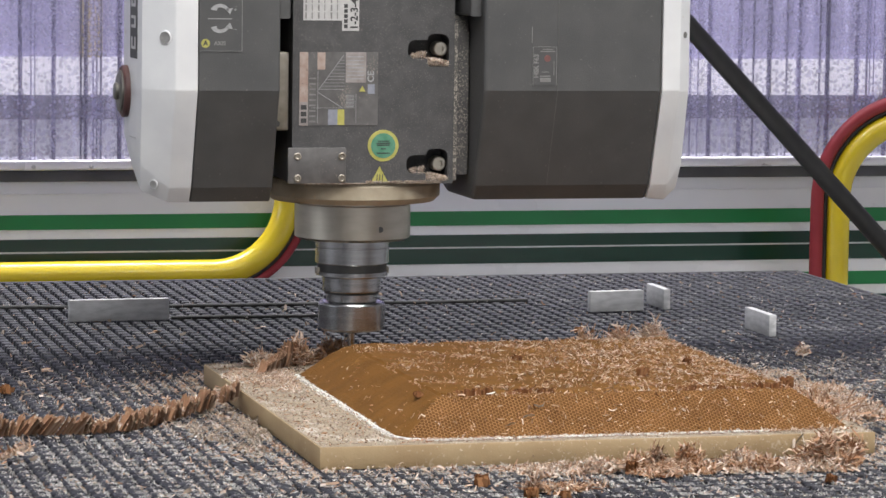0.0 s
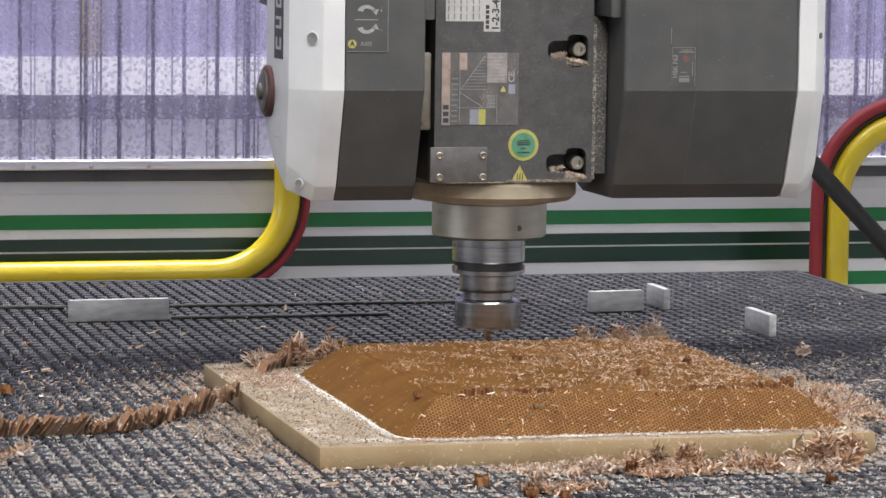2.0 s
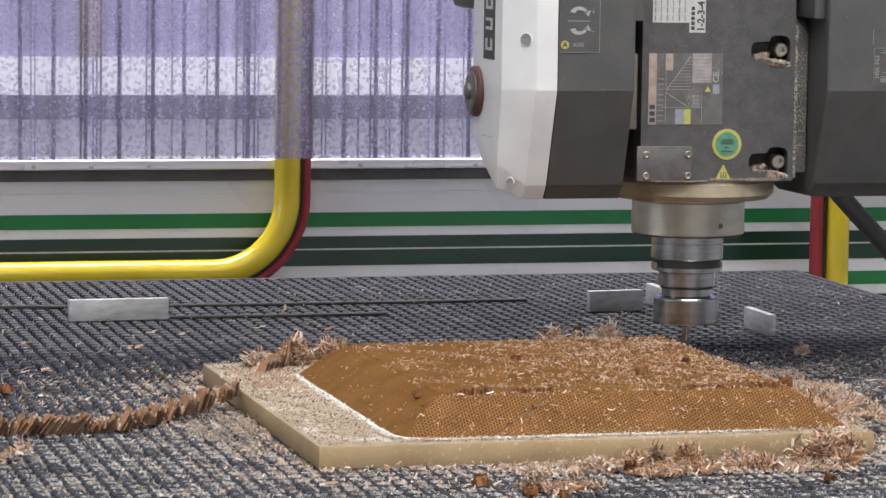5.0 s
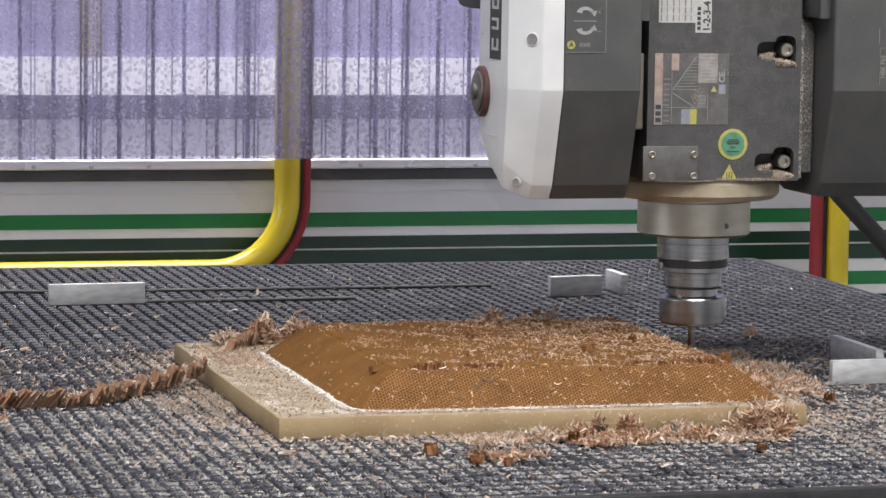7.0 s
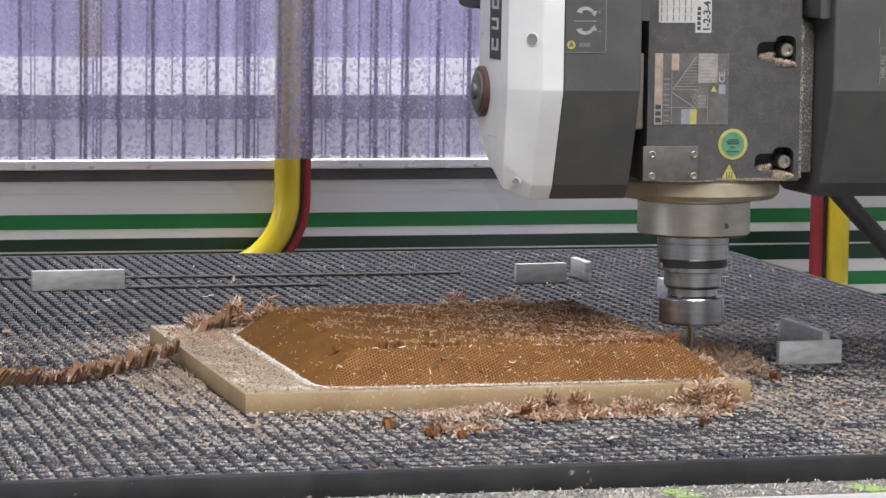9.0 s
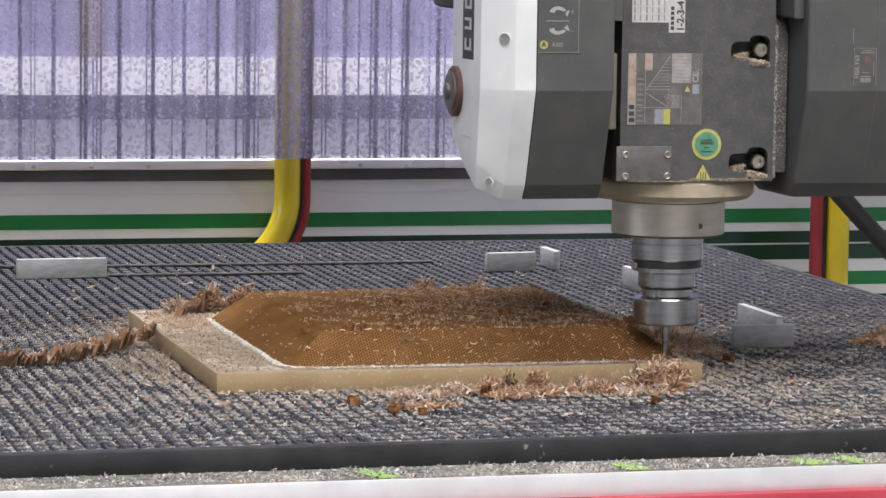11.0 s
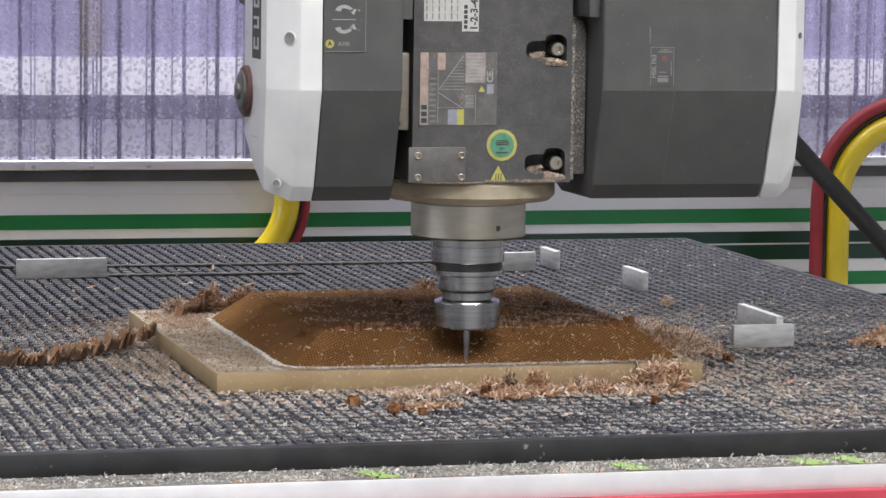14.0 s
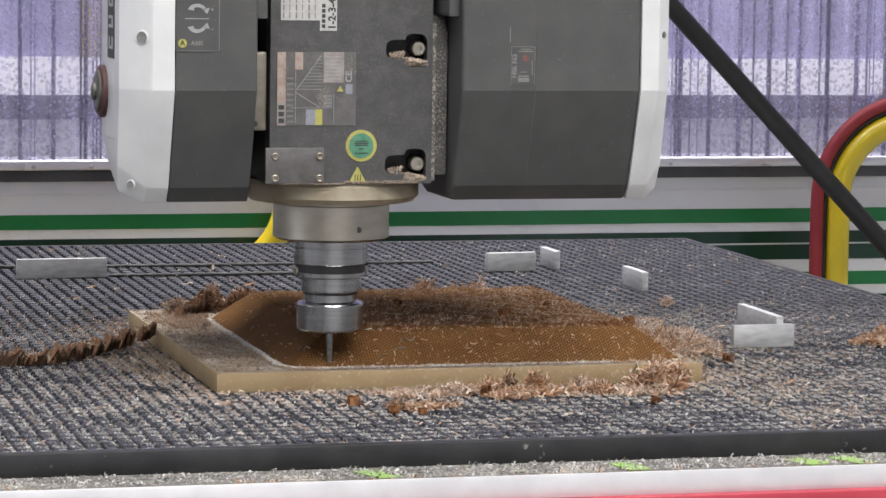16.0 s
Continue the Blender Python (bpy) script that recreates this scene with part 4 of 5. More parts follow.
    # the cut strip: a row of leaning corrugated fins
    line = [(-0.53, -0.05, 0), (-0.422, -0.055, 0), (-0.354, -0.052, 0), (-0.312, -0.045, 0), (-0.263, 0.012, 0), (-0.235, 0.03, 0.004), (-0.194, 0.052, 0.014)]
    s = thing("offcut_strip", (-0.35, -0.02, 0), "ragged strip of cut brown honeycomb lying on the matting", "offcut strip")
    s2 = thing("offcut_strip", (-0.13, 0.185, 0.019), "short piece of cut honeycomb strip lying on the board", "offcut strip")
    spans = [(a, b, s) for a, b in zip(line, line[1:])] + [((-0.152, 0.142, 0.0195), (-0.108, 0.22, 0.0195), s2)]
    rr = random.Random(8)
    for (ax, ay, az), (bx, by, bz), owner in spans:
        n = max(3, int(math.hypot(bx - ax, by - ay) / 0.0036))
        ang = math.degrees(math.atan2(by - ay, bx - ax))
        lean, twist, size = 12, 0, 1.0
        for k in range(n):
            if rr.random() < 0.25:
                lean, twist, size = rr.uniform(2, 32), rr.uniform(-18, 18), rr.uniform(0.7, 1.08)
            if rr.random() < 0.1:
                continue
            u = (k + rr.random() * 0.4) / n
            x, y = ax + (bx - ax) * u + rr.uniform(-0.0015, 0.0015), ay + (by - ay) * u + rr.uniform(-0.003, 0.003)
            z = az + (bz - az) * u
            b = bmesh.new()
            tall = size * rr.uniform(0.0125, 0.0195) * (1.15 if rr.random() < 0.12 else 1)
            w = rr.uniform(0.009, 0.015)
            for f in range(rr.choice((2, 3, 3))):
                m = 6
                th = 0.0005
                off = f * 0.0013
                lo, hi = [], []
                for i in range(m + 1):
                    v = (i / m - 0.5) * w
                    zig = 0.0006 * (1 if i % 2 else -1)
                    t2 = tall * rr.uniform(0.72, 1.1)
                    lo.append([b.verts.new((off + zig + e, v, 0)) for e in (0, th)])
                    hi.append([b.verts.new((off + zig + e + t2 * 0.12, v, t2)) for e in (0, th)])
                for i in range(m):
                    for e in (0, 1):
                        b.faces.new((lo[i][e], lo[i + 1][e], hi[i + 1][e], hi[i][e]))
                    b.faces.new((hi[i][0], hi[i + 1][0], hi[i + 1][1], hi[i][1]))
            bmesh.ops.transform(b, matrix=pose(x, y, z, rr.uniform(-6, 6), lean + rr.uniform(-4, 4), 0.6 * ang + twist + rr.uniform(-6, 6)), verts=b.verts[:])
            low = min(v.co.z for v in b.verts)
            bmesh.ops.translate(b, vec=(0, 0, z - low), verts=b.verts[:])
            part("fin", b, M["fin"], owner, flat=True)
    out += [s, s2]
    p = np.array([[a + (b - a) * u for a, b in zip(line[i], line[i + 1])] for i in range(len(line) - 1) for u in np.linspace(0, 1, 240)])
    p[:, :2] += np.random.default_rng(4).normal(0, 0.006, (len(p), 2)) + (0.0, 0.006)
    p[:, 2] += np.random.default_rng(6).random(len(p)) * 0.01
    out.append(flakes("strip_shavings", p, (0.002, 0.009), (0.0004, 0.0018), M["chips"], "tan curls caught along the cut strip", "shavings", 0.7, 53))
    px = np.array([[-0.475 + 0.0035 * (k % 18), -0.19 + 0.006 * math.sin(k * 2.1), 0.001 + 0.0011 * (k % 9)] for k in range(260)])
    out.append(flakes("orange_curls", px, (0.005, 0.016), (0.001, 0.003), M["chips"], "orange tan curls lying on the matting", "shavings", 0.9, 54))

    # single crumbs of cut core
    def crumb(x, y, z, sz, seed):
        q = random.Random(seed)
        b = bmesh.new()
        for f in range(7):
            for g in range(3):
                bmesh.ops.create_cube(b, size=1, matrix=Matrix.LocRotScale(((f - 3) * sz * 0.14, (g - 1) * sz * 0.36, sz * 0.4), Euler((q.uniform(-0.35, 0.35), q.uniform(-0.5, 0.5), q.uniform(-0.6, 0.6))), (sz * 0.05, sz * q.uniform(0.2, 0.5), sz * q.uniform(0.3, 1.05))))
        bmesh.ops.transform(b, matrix=pose(x, y, z, q.uniform(-14, 14), q.uniform(-14, 14), q.uniform(0, 180)), verts=b.verts[:])
        low = min(v.co.z for v in b.verts)
        bmesh.ops.translate(b, vec=(0, 0, z - low), verts=b.verts[:])
        out.append(solo("core_crumb", b, M["crumb"], (x, y, z), "small crumb of cut brown honeycomb lying loose", "crumb", "honeycomb crumbs"))
    for k, (x, y, z, sz) in enumerate([(-0.079, -0.372, 0, 0.012), (0.204, -0.405, 0, 0.01), (0.133, -0.1352, 0.05, 0.011), (0.245, -0.195, 0.047, 0.012), (-0.083, -0.18, 0.043, 0.009),
                                       (-0.055, -0.43, 0, 0.011), (-0.03, -0.44, 0, 0.009), (0.115, -0.325, 0, 0.013), (0.06, -0.33, 0, 0.012), (-0.385, 0.19, 0, 0.012),
                                       (0.29, 0.56, 0, 0.009), (0.37, -0.14, 0, 0.012), (0.2, -0.06, 0.05, 0.008), (0.05, -0.02, 0.05, 0.008)]):
        crumb(x, y, z, sz * 0.8, 60 + k)
    return out


# ---- the milling head ----
AXIS = (-0.0524, 0.1977)


def head():
    hd = thing("milling_head", (AXIS[0], AXIS[1], 0.3), "grey and white five-axis milling head with a spinning cutter", "milling head")
    side = [(0.074, 0.62), (0.074, 0.2915), (0.105, 0.2008), (0.116, 0.1868), (0.205, 0.1868), (0.28, 0.21), (0.322, 0.232), (0.332, 0.27), (0.332, 0.62)]
    # arms of the fork
    la = part("left_arm", prism(bmesh.new(), side, -0.2264, -0.1508, 0.0015, 2), M["cover"], hd, "dark grey painted cover", crease=12)
    part("cover_step", prism(bmesh.new(), [(0.08, 0.62), (0.08, 0.357), (0.3, 0.357), (0.3, 0.62)], -0.1515, -0.14, 0.002), M["cover"], la)
    ra = part("right_arm", prism(bmesh.new(), side, 0.0425, 0.216, 0.004, 3), M["cover"], hd, "dark grey painted cover", crease=12)
    part("cover_step", prism(bmesh.new(), [(0.085, 0.62), (0.085, 0.36), (0.3, 0.36), (0.3, 0.62)], 0.031, 0.0435, 0.003), M["cover"], ra)
    part("seam", prism(bmesh.new(), [(0.0736, 0.62), (0.0736, 0.2915), (0.1046, 0.2008), (0.1054, 0.2008), (0.0745, 0.2915), (0.0745, 0.62)], 0.1133, 0.114), M["seam"], ra)

    # white end caps, their outer corner cut off at 45 degrees
    def end_cap(sign, xa, xb, xc, cut):
        b = bmesh.new()
        cols = [[(xa, 0.0735, 0.62), (xa, 0.0735, 0.2917), (xa, 0.1045, 0.2006), (xa, 0.1155, 0.1863)],
                [(xb, 0.0735, 0.62), (xb, 0.0735, 0.2917), (xb, 0.1045, 0.2006), (xb, 0.1155, 0.1863)],
                [(xc, 0.0735 + cut, 0.62), (xc, 0.0735 + cut, 0.2917), (xc - sign * 0.001, 0.087 + cut, 0.222), (xc - sign * 0.003, 0.096 + cut, 0.197)],
                [(xc, 0.2, 0.62), (xc, 0.2, 0.2917), (xc, 0.197, 0.245), (xc - sign * 0.002, 0.165, 0.217)],
                [(xa, 0.26, 0.62), (xa, 0.26, 0.2917), (xa, 0.25, 0.23), (xa, 0.22, 0.205)]]
        vs = [[b.verts.new(p) for p in c] for c in cols]
        for p, q in zip(vs, vs[1:] + vs[:1]):
            for k in range(3):
                b.faces.new((p[k], q[k], q[k + 1], p[k + 1]))
        b.faces.new([c[3] for c in vs])
        b.faces.new([c[0] for c in vs])
        bmesh.ops.recalc_face_normals(b, faces=b.faces[:])
        bmesh.ops.bevel(b, geom=b.edges[:], offset=0.0011, segments=2, affect="EDGES", profile=0.5)
        return part("end_cap", b, M["white"], hd, "white painted end cap", crease=11)
    lc = end_cap(-1, -0.2268, -0.2475, -0.274, 0.0262)
    rc = end_cap(1, 0.2164, 0.2337, 0.2472, 0.0135)
    tx = Euler((0, radians(-90), 0)).to_matrix()
    tc = Euler((radians(90), 0, radians(-45))).to_matrix()
    for x, y, z, r in ((-0.2556, 0.0813, 0.339, 0.0066), (-0.2606, 0.1105, 0.2035, 0.0045)):
        part("screw_recess", lathe(bmesh.new(), [(r, -0.0005), (r, 0.0006), (r * 0.86, 0.0009), (r * 0.8, 0.0003)], (x, y, z), 28, tc), M["white"], lc)
        # Flat dim grey stands in for the shade inside the recess.
        part("screw", lathe(bmesh.new(), [(r * 0.85, 0.0), (r * 0.85, 0.0011), (r * 0.4, 0.0007)], (x, y, z), 20, tc), M["print_shade"], lc)
    part("edge_screw", lathe(bmesh.new(), [(0.003, 0), (0.003, 0.0012), (0.0015, 0.0012)], (0.2395, 0.0795, 0.344), 14, Euler((radians(90), 0, radians(45))).to_matrix()), M["knob_hub"], rc)
    kn = part("pivot_cover", lathe(bmesh.new(), [(0.0245, 0.0), (0.0245, 0.004), (0.0225, 0.0055), (0.015, 0.0058)], (-0.274, 0.183, 0.2855), 48, tx), M["red_knob"], hd, "dark red round pivot cover")
    part("hub", lathe(bmesh.new(), [(0.0195, 0.0055), (0.0195, 0.0072), (0.0155, 0.0085), (0.008, 0.0085), (0.008, 0.0112), (0.006, 0.012)], (-0.274, 0.183, 0.2855), 40, tx), M["knob_hub"], kn, "worn grey metal hub")
    ns = part("name_strip", box(bmesh.new(), -0.2745, -0.2738, 0.1235, 0.1615, 0.318, 0.6), M["ink"], lc, "dark strip with pale marks")
    for k in range(9):
        z = 0.3265 + k * 0.0195
        for y0, y1, z0, z1 in ((0.131, 0.154, 0, 0.0028), (0.131, 0.154, 0.0085, 0.0113), (0.131, 0.137, 0.0028, 0.0085)) if k % 2 else ((0.131, 0.154, 0, 0.0028), (0.131, 0.137, 0.0028, 0.0113), (0.148, 0.154, 0.0028, 0.0113)):
            part("mark", box(bmesh.new(), -0.2748, -0.2744, y0, y1, z + z0, z + z1), M["label_white"], ns, flat=True)
    part("scuff", box(bmesh.new(), -0.2744, -0.2739, 0.13, 0.165, 0.2445, 0.2452), M["label_white"], lc)
    # rear bridge, ram and bearing between the arms
    part("bridge", box(bmesh.new(), -0.24, 0.21, 0.333, 0.42, 0.36, 0.75, 0.01), M["cover"], hd)
    # Back plate coloured dark so the gaps beside the spindle read as shade.
    part("back_plate", box(bmesh.new(), -0.1505, 0.0424, 0.275, 0.332, 0.214, 0.62), M["inner"], hd, "inner block coloured dark for the shaded gaps")
    part("ram", box(bmesh.new(), -0.16, 0.09, 0.36, 0.62, 0.62, 1.6, 0.01), M["cover"], hd)
    part("bearing_block", box(bmesh.new(), -0.1506, -0.1325, 0.12, 0.16, 0.252, 0.325, 0.002), M["bearing"], hd, "oily pale bearing block")
    part("bearing_pin", lathe(bmesh.new(), [(0.0028, 0), (0.0028, 0.002)], (-0.144, 0.12, 0.2585), 14, Euler((radians(90), 0, 0)).to_matrix()), M["ink"], hd)
    part("pivot_shaft", lathe(bmesh.new(), [(0.07, -0.155), (0.07, 0.045)], (0, 0.2, 0.42), 40, Euler((0, radians(90), 0)).to_matrix()), M["inner"], hd)
    # spindle body: a front plate with two bolt pockets cut through, and the block behind
    body = part("spindle_body", box(bmesh.new(), -0.1303, 0.0245, 0.139, 0.27, 0.2025, 0.62, 0.003), M["spindle"], hd, "speckled dark grey cast body")
    fp = bmesh.new()
    y0, y1 = 0.115, 0.139

    def ring(corners, y):
        """A closed outline with rounded corners (x, z, radius)."""
        pts = []
        for k, (x, z, r) in enumerate(corners):
            b = Vector((x, z))
            u, v = (Vector(corners[k - 1][:2]) - b).normalized(), (Vector(corners[(k + 1) % len(corners)][:2]) - b).normalized()
            n = 6 if r else 0
            pts += [(b + u * r) * (1 - f) ** 2 + b * 2 * f * (1 - f) + (b + v * r) * f * f for f in [q / n for q in range(n + 1)]] if n else [b]
        vs = [fp.verts.new((p.x, y, p.y)) for p in pts]
        return vs, [fp.edges.new((a, b)) for a, b in zip(vs, vs[1:] + vs[:1])]
    rim = [(-0.1303, 0.2025, 0), (0.0245, 0.2025, 0), (0.0245, 0.62, 0), (-0.1303, 0.62, 0)]
    key = [(-0.0016, 0.3118, 0.0045), (0.0195, 0.3118, 0.006), (0.0195, 0.3427, 0.009), (-0.0016, 0.3427, 0.006), (-0.0016, 0.3368, 0.002), (-0.0206, 0.3368, 0.0082), (-0.0206, 0.3195, 0.0075), (-0.0016, 0.3195, 0.0015)]
    loops = [ring(rim, y0)] + [ring([(x, z - dz, r) for x, z, r in key], y0) for dz in (0, 0.1076)]
    bmesh.ops.triangle_fill(fp, edges=[e for _, es in loops for e in es], use_beauty=True)
    for vs, _ in loops:
        deep = [fp.verts.new((v.co.x, y1, v.co.z)) for v in vs]
        for k in range(len(vs)):
            m = (k + 1) % len(vs)
            fp.faces.new((vs[k], vs[m], deep[m], deep[k]))
    bmesh.ops.recalc_face_normals(fp, faces=fp.faces[:])
    fr = part("front_plate", fp, M["spindle"], body)
    back = Euler((radians(90), 0, 0)).to_matrix()
    for z in (0.3285, 0.2205):
        bl = part("bolt", lathe(bmesh.new(), [(0.007, -0.02), (0.007, -0.0075), (0.0058, -0.006), (0.0034, -0.006), (0.0034, -0.01)], (0.0125, 0.115, z), 28, back), M["nose"], body, "steel cap bolt")
        r = np.random.default_rng(int(z * 1000))
        n = 1000
        px, pz = r.uniform(-0.016, 0.019, n), r.random(n)
        low = z - 0.0165 + np.where(px < -0.002, 0.006, 0)
        pos = np.stack([px, r.uniform(0.1135, 0.128, n), low + pz * 0.0075 * (0.5 + 0.5 * np.sin((px + 0.02) * 80))], -1)
        f = flakes("packed_dust", pos, (0.0006, 0.0022), (0.0005, 0.0018), M["pocket_dust"], "", "", 0.3, int(z * 1000))
        f.data.transform(Matrix.Translation(-BASE[hd]))
        f.parent, f.location = body, (0, 0, 0)
        del f["kind"]
        tagged(f, "tan dust packed in a pocket", kind="stuff")
    part("side_flange", prism(bmesh.new(), [(0.124, 0.345), (0.124, 0.21), (0.2, 0.21), (0.2, 0.36), (0.135, 0.36)], 0.0246, 0.042, 0.002), M["spindle_dusty"], body, "dusty side flange")
    part("side_step", box(bmesh.new(), 0.0246, 0.0285, 0.117, 0.1238, 0.2045, 0.352, 0.001), M["caked"], body, "dust caked along the plate's edge")
    lp = part("cover_plate", box(bmesh.new(), -0.1345, -0.0792, 0.1125, 0.1165, 0.2032, 0.2365, 0.0006, 2), M["label_grey"], body, "bolted grey cover plate")
    for x in (-0.1255, -0.0832):
        for z in (0.2285, 0.208):
            part("screw", lathe(bmesh.new(), [(0.0037, 0), (0.0037, 0.0008), (0.0026, 0.0013), (0.0016, 0.0006)], (x, 0.1125, z), 18, back), M["bearing"], lp)
    # flange, nose, tool holder, cutter
    ax = (*AXIS, 0)
    part("bottom_flange", lathe(bmesh.new(), [(0.078, 0.1815), (0.0835, 0.1868), (0.0835, 0.1985), (0.081, 0.2024)], ax, 96), M["flange"], hd, "dusty bronze-toned flange ring")
    r = np.random.default_rng(9)
    n = 1300
    px = r.uniform(-0.12, 0.012, n)
    f = flakes("flange_dust", np.stack([px, r.uniform(0.1105, 0.1145, n) + 0.2 * np.abs(px - AXIS[0]) * 0.1, np.full(n, 0.2022) + r.random(n) * 0.0025 * (px > -0.06)], -1), (0.0006, 0.002), (0.0005, 0.0015), M["powder"], "", "", 0.3, 77)
    f.data.transform(Matrix.Translation(-BASE[hd]))
    f.parent, f.location = hd, (0, 0, 0)
    del f["kind"]
    tagged(f, "tan dust along the flange", kind="stuff")
    nose = part("spindle_nose", lathe(bmesh.new(), [(0.052, 0.1438), (0.0556, 0.1462), (0.0556, 0.1775), (0.0548, 0.1785), (0.0548, 0.182)], ax, 96), M["nose"], hd, "satin steel spindle nose")
    # Hole drawn as a dark disc, with the shade inside it painted on.
    part("grub_hole", lathe(bmesh.new(), [(0.0028, 0), (0.0028, 0.0004)], (-0.0378, 0.1441, 0.1563), 16, back), M["ink"], nose)
    part("tool_collar", lathe(bmesh.new(), [(0.0345, 0.1198), (0.0355, 0.1208), (0.0355, 0.1352), (0.0348, 0.1356), (0.0348, 0.1364), (0.0355, 0.1368), (0.0355, 0.1438)], ax, 72), M["steel"], hd, "bright steel tool holder collar")
    # Black ring fills the groove, standing in for the shade in that gap.
    part("grip_groove", lathe(bmesh.new(), [(0.0335, 0.1128), (0.0335, 0.1198)], ax, 64), M["rubber"], hd, "shaded groove drawn as a black ring")
    fl = part("holder_flange", lathe(bmesh.new(), [(0.03, 0.1078), (0.0345, 0.1084), (0.0345, 0.1122), (0.033, 0.113)], ax, 72), M["steel"], hd)
    for sx in (-1, 1):
        part("drive_key", box(bmesh.new(), AXIS[0] + sx * 0.0325 - 0.003, AXIS[0] + sx * 0.0325 + 0.003, AXIS[1] - 0.006, AXIS[1] + 0.006, 0.1095, 0.116, 0.001), M["bearing"], fl)
    part("holder_body", lathe(bmesh.new(), [(0.0275, 0.0925), (0.0282, 0.0935), (0.0282, 0.1065), (0.0285, 0.1078)], ax, 72), M["steel"], hd)
    part("neck", lathe(bmesh.new(), [(0.0235, 0.0825), (0.0245, 0.0835), (0.0245, 0.0905), (0.0235, 0.0925)], ax, 64), M["steel"], hd)
    part("neck_ring", lathe(bmesh.new(), [(0.0262, 0.0905), (0.0262, 0.0923)], ax, 64), M["rubber"], hd)
    part("collet_nut", lathe(bmesh.new(), [(0.0225, 0.0555), (0.0305, 0.0555), (0.0322, 0.0575), (0.0322, 0.0805), (0.0308, 0.0825)], ax, 72), M["steel"], hd, "brushed steel collet nut")
    part("collet", lathe(bmesh.new(), [(0.017, 0.0535), (0.021, 0.0556)], ax, 48), M["inner"], hd)
    part("cutter", lathe(bmesh.new(), [(0.0029, 0.0193), (0.0032, 0.0197), (0.0032, 0.0365), (0.0036, 0.038), (0.0036, 0.0545)], ax, 24), M["steel"], hd, "thin steel cutter")

    # labels on the spindle
    def tag(x0, x1, z0, z1, mat, parent, y=0.115, lift=0.0004, name="label", label=""):
        return part(name, box(bmesh.new(), x0, x1, y - lift, y + 0.0001, z0, z1), mat, parent, label, flat=True)
    dp = tag(-0.1241, -0.049, 0.2571, 0.3254, M["label_grey"], fr, name="data_plate", label="grey data plate with a chart and worn print")
    tag(-0.1238, -0.1158, 0.2571, 0.3252, M["label_pink"], dp, lift=0.0007, name="side_band")
    tag(-0.1238, -0.1158, 0.2575, 0.279, M["label_dim"], dp, lift=0.0009, name="mark_field")
    for k in range(3):
        tag(-0.1225, -0.1171, 0.2595 + k * 0.0062, 0.2637 + k * 0.0062, M["ink"], dp, lift=0.0011, name="mark")
    tag(-0.107, -0.0995, 0.309, 0.325, M["label_pink"], dp, lift=0.0007, name="field")
    tag(-0.08, -0.0605, 0.297, 0.3252, M["label_dim"], dp, lift=0.0007, name="field")
    for k in range(7):
        tag(-0.0785, -0.063, 0.3 + k * 0.0034, 0.301 + k * 0.0034, M["print_grey"], dp, lift=0.0009, name="print_bar")
    tag(-0.0965, -0.0875, 0.2575, 0.272, M["blue_ink"], dp, lift=0.0007, name="field")
    tag(-0.0875, -0.081, 0.2575, 0.272, M["yellow_ink"], dp, lift=0.0007, name="field")
    tag(-0.0588, -0.0523, 0.2865, 0.2955, M["blue_ink"], dp, lift=0.0007, name="field")
    words("ce_mark", "CE", 0.0085, facing(-0.0558, 0.1143, 0.3025, 90), M["print_grey"], dp)
    for k in range(11):
        z = 0.2905 + k * 0.003
        tag(-0.105 + k * 0.0021, -0.0812, z, z + 0.0004, M["print_grey"], dp, lift=0.0007, name="chart_line")
    def stroke(ax_, az, bx, bz, w, parent, y, mat):
        d = math.degrees(math.atan2(bz - az, bx - ax_))
        n = math.hypot(bx - ax_, bz - az)
        b = box(bmesh.new(), 0, n, -0.0001, 0.0001, -w / 2, w / 2)
        bmesh.ops.transform(b, matrix=pose(ax_, y, az, 0, -d, 0), verts=b.verts[:])
        return part("chart_line", b, mat, parent, flat=True)
    stroke(-0.106, 0.29, -0.082, 0.3225, 0.0006, dp, 0.1142, M["print_grey"])
    stroke(-0.1065, 0.288, -0.083, 0.2735, 0.0006, dp, 0.1142, M["print_grey"])
    stroke(-0.1125, 0.2735, -0.07, 0.2735, 0.0004, dp, 0.1142, M["print_grey"])
    stroke(-0.07, 0.2595, -0.07, 0.2865, 0.0004, dp, 0.1142, M["print_grey"])
    stroke(-0.1065, 0.259, -0.1065, 0.308, 0.0004, dp, 0.1142, M["print_grey"])
    for k in range(9):
        tag(-0.1145, -0.1085, 0.26 + k * 0.005, 0.2615 + k * 0.005, M["print_shade"], dp, lift=0.0006, name="print_bar")
        tag(-0.0795, -0.0715, 0.2745 + k * 0.0013, 0.275 + k * 0.0013, M["print_grey"], dp, lift=0.0006, name="print_bar")
    def triangle(cx, cz, s, mat, parent, y, name):
        b = bmesh.new()
        f = [b.verts.new((cx + dx * s, y, cz + dz * s)) for dx, dz in ((-0.5, -0.4), (0.5, -0.4), (0, 0.52))]
        e = bmesh.ops.extrude_face_region(b, geom=[b.faces.new(f)])
        bmesh.ops.translate(b, vec=(0, 0.0003, 0), verts=[v for v in e["geom"] if isinstance(v, bmesh.types.BMVert)])
        bmesh.ops.recalc_face_normals(b, faces=b.faces[:])
        return part(name, b, mat, parent, flat=True)
    triangle(-0.064, 0.291, 0.006, M["yellow_ink"], dp, 0.1141, "small_warning")
    wt = triangle(-0.0466, 0.2105, 0.0185, M["ink"], fr, 0.1145, "warning_triangle")
    wt["label"] = "yellow warning triangle sticker"
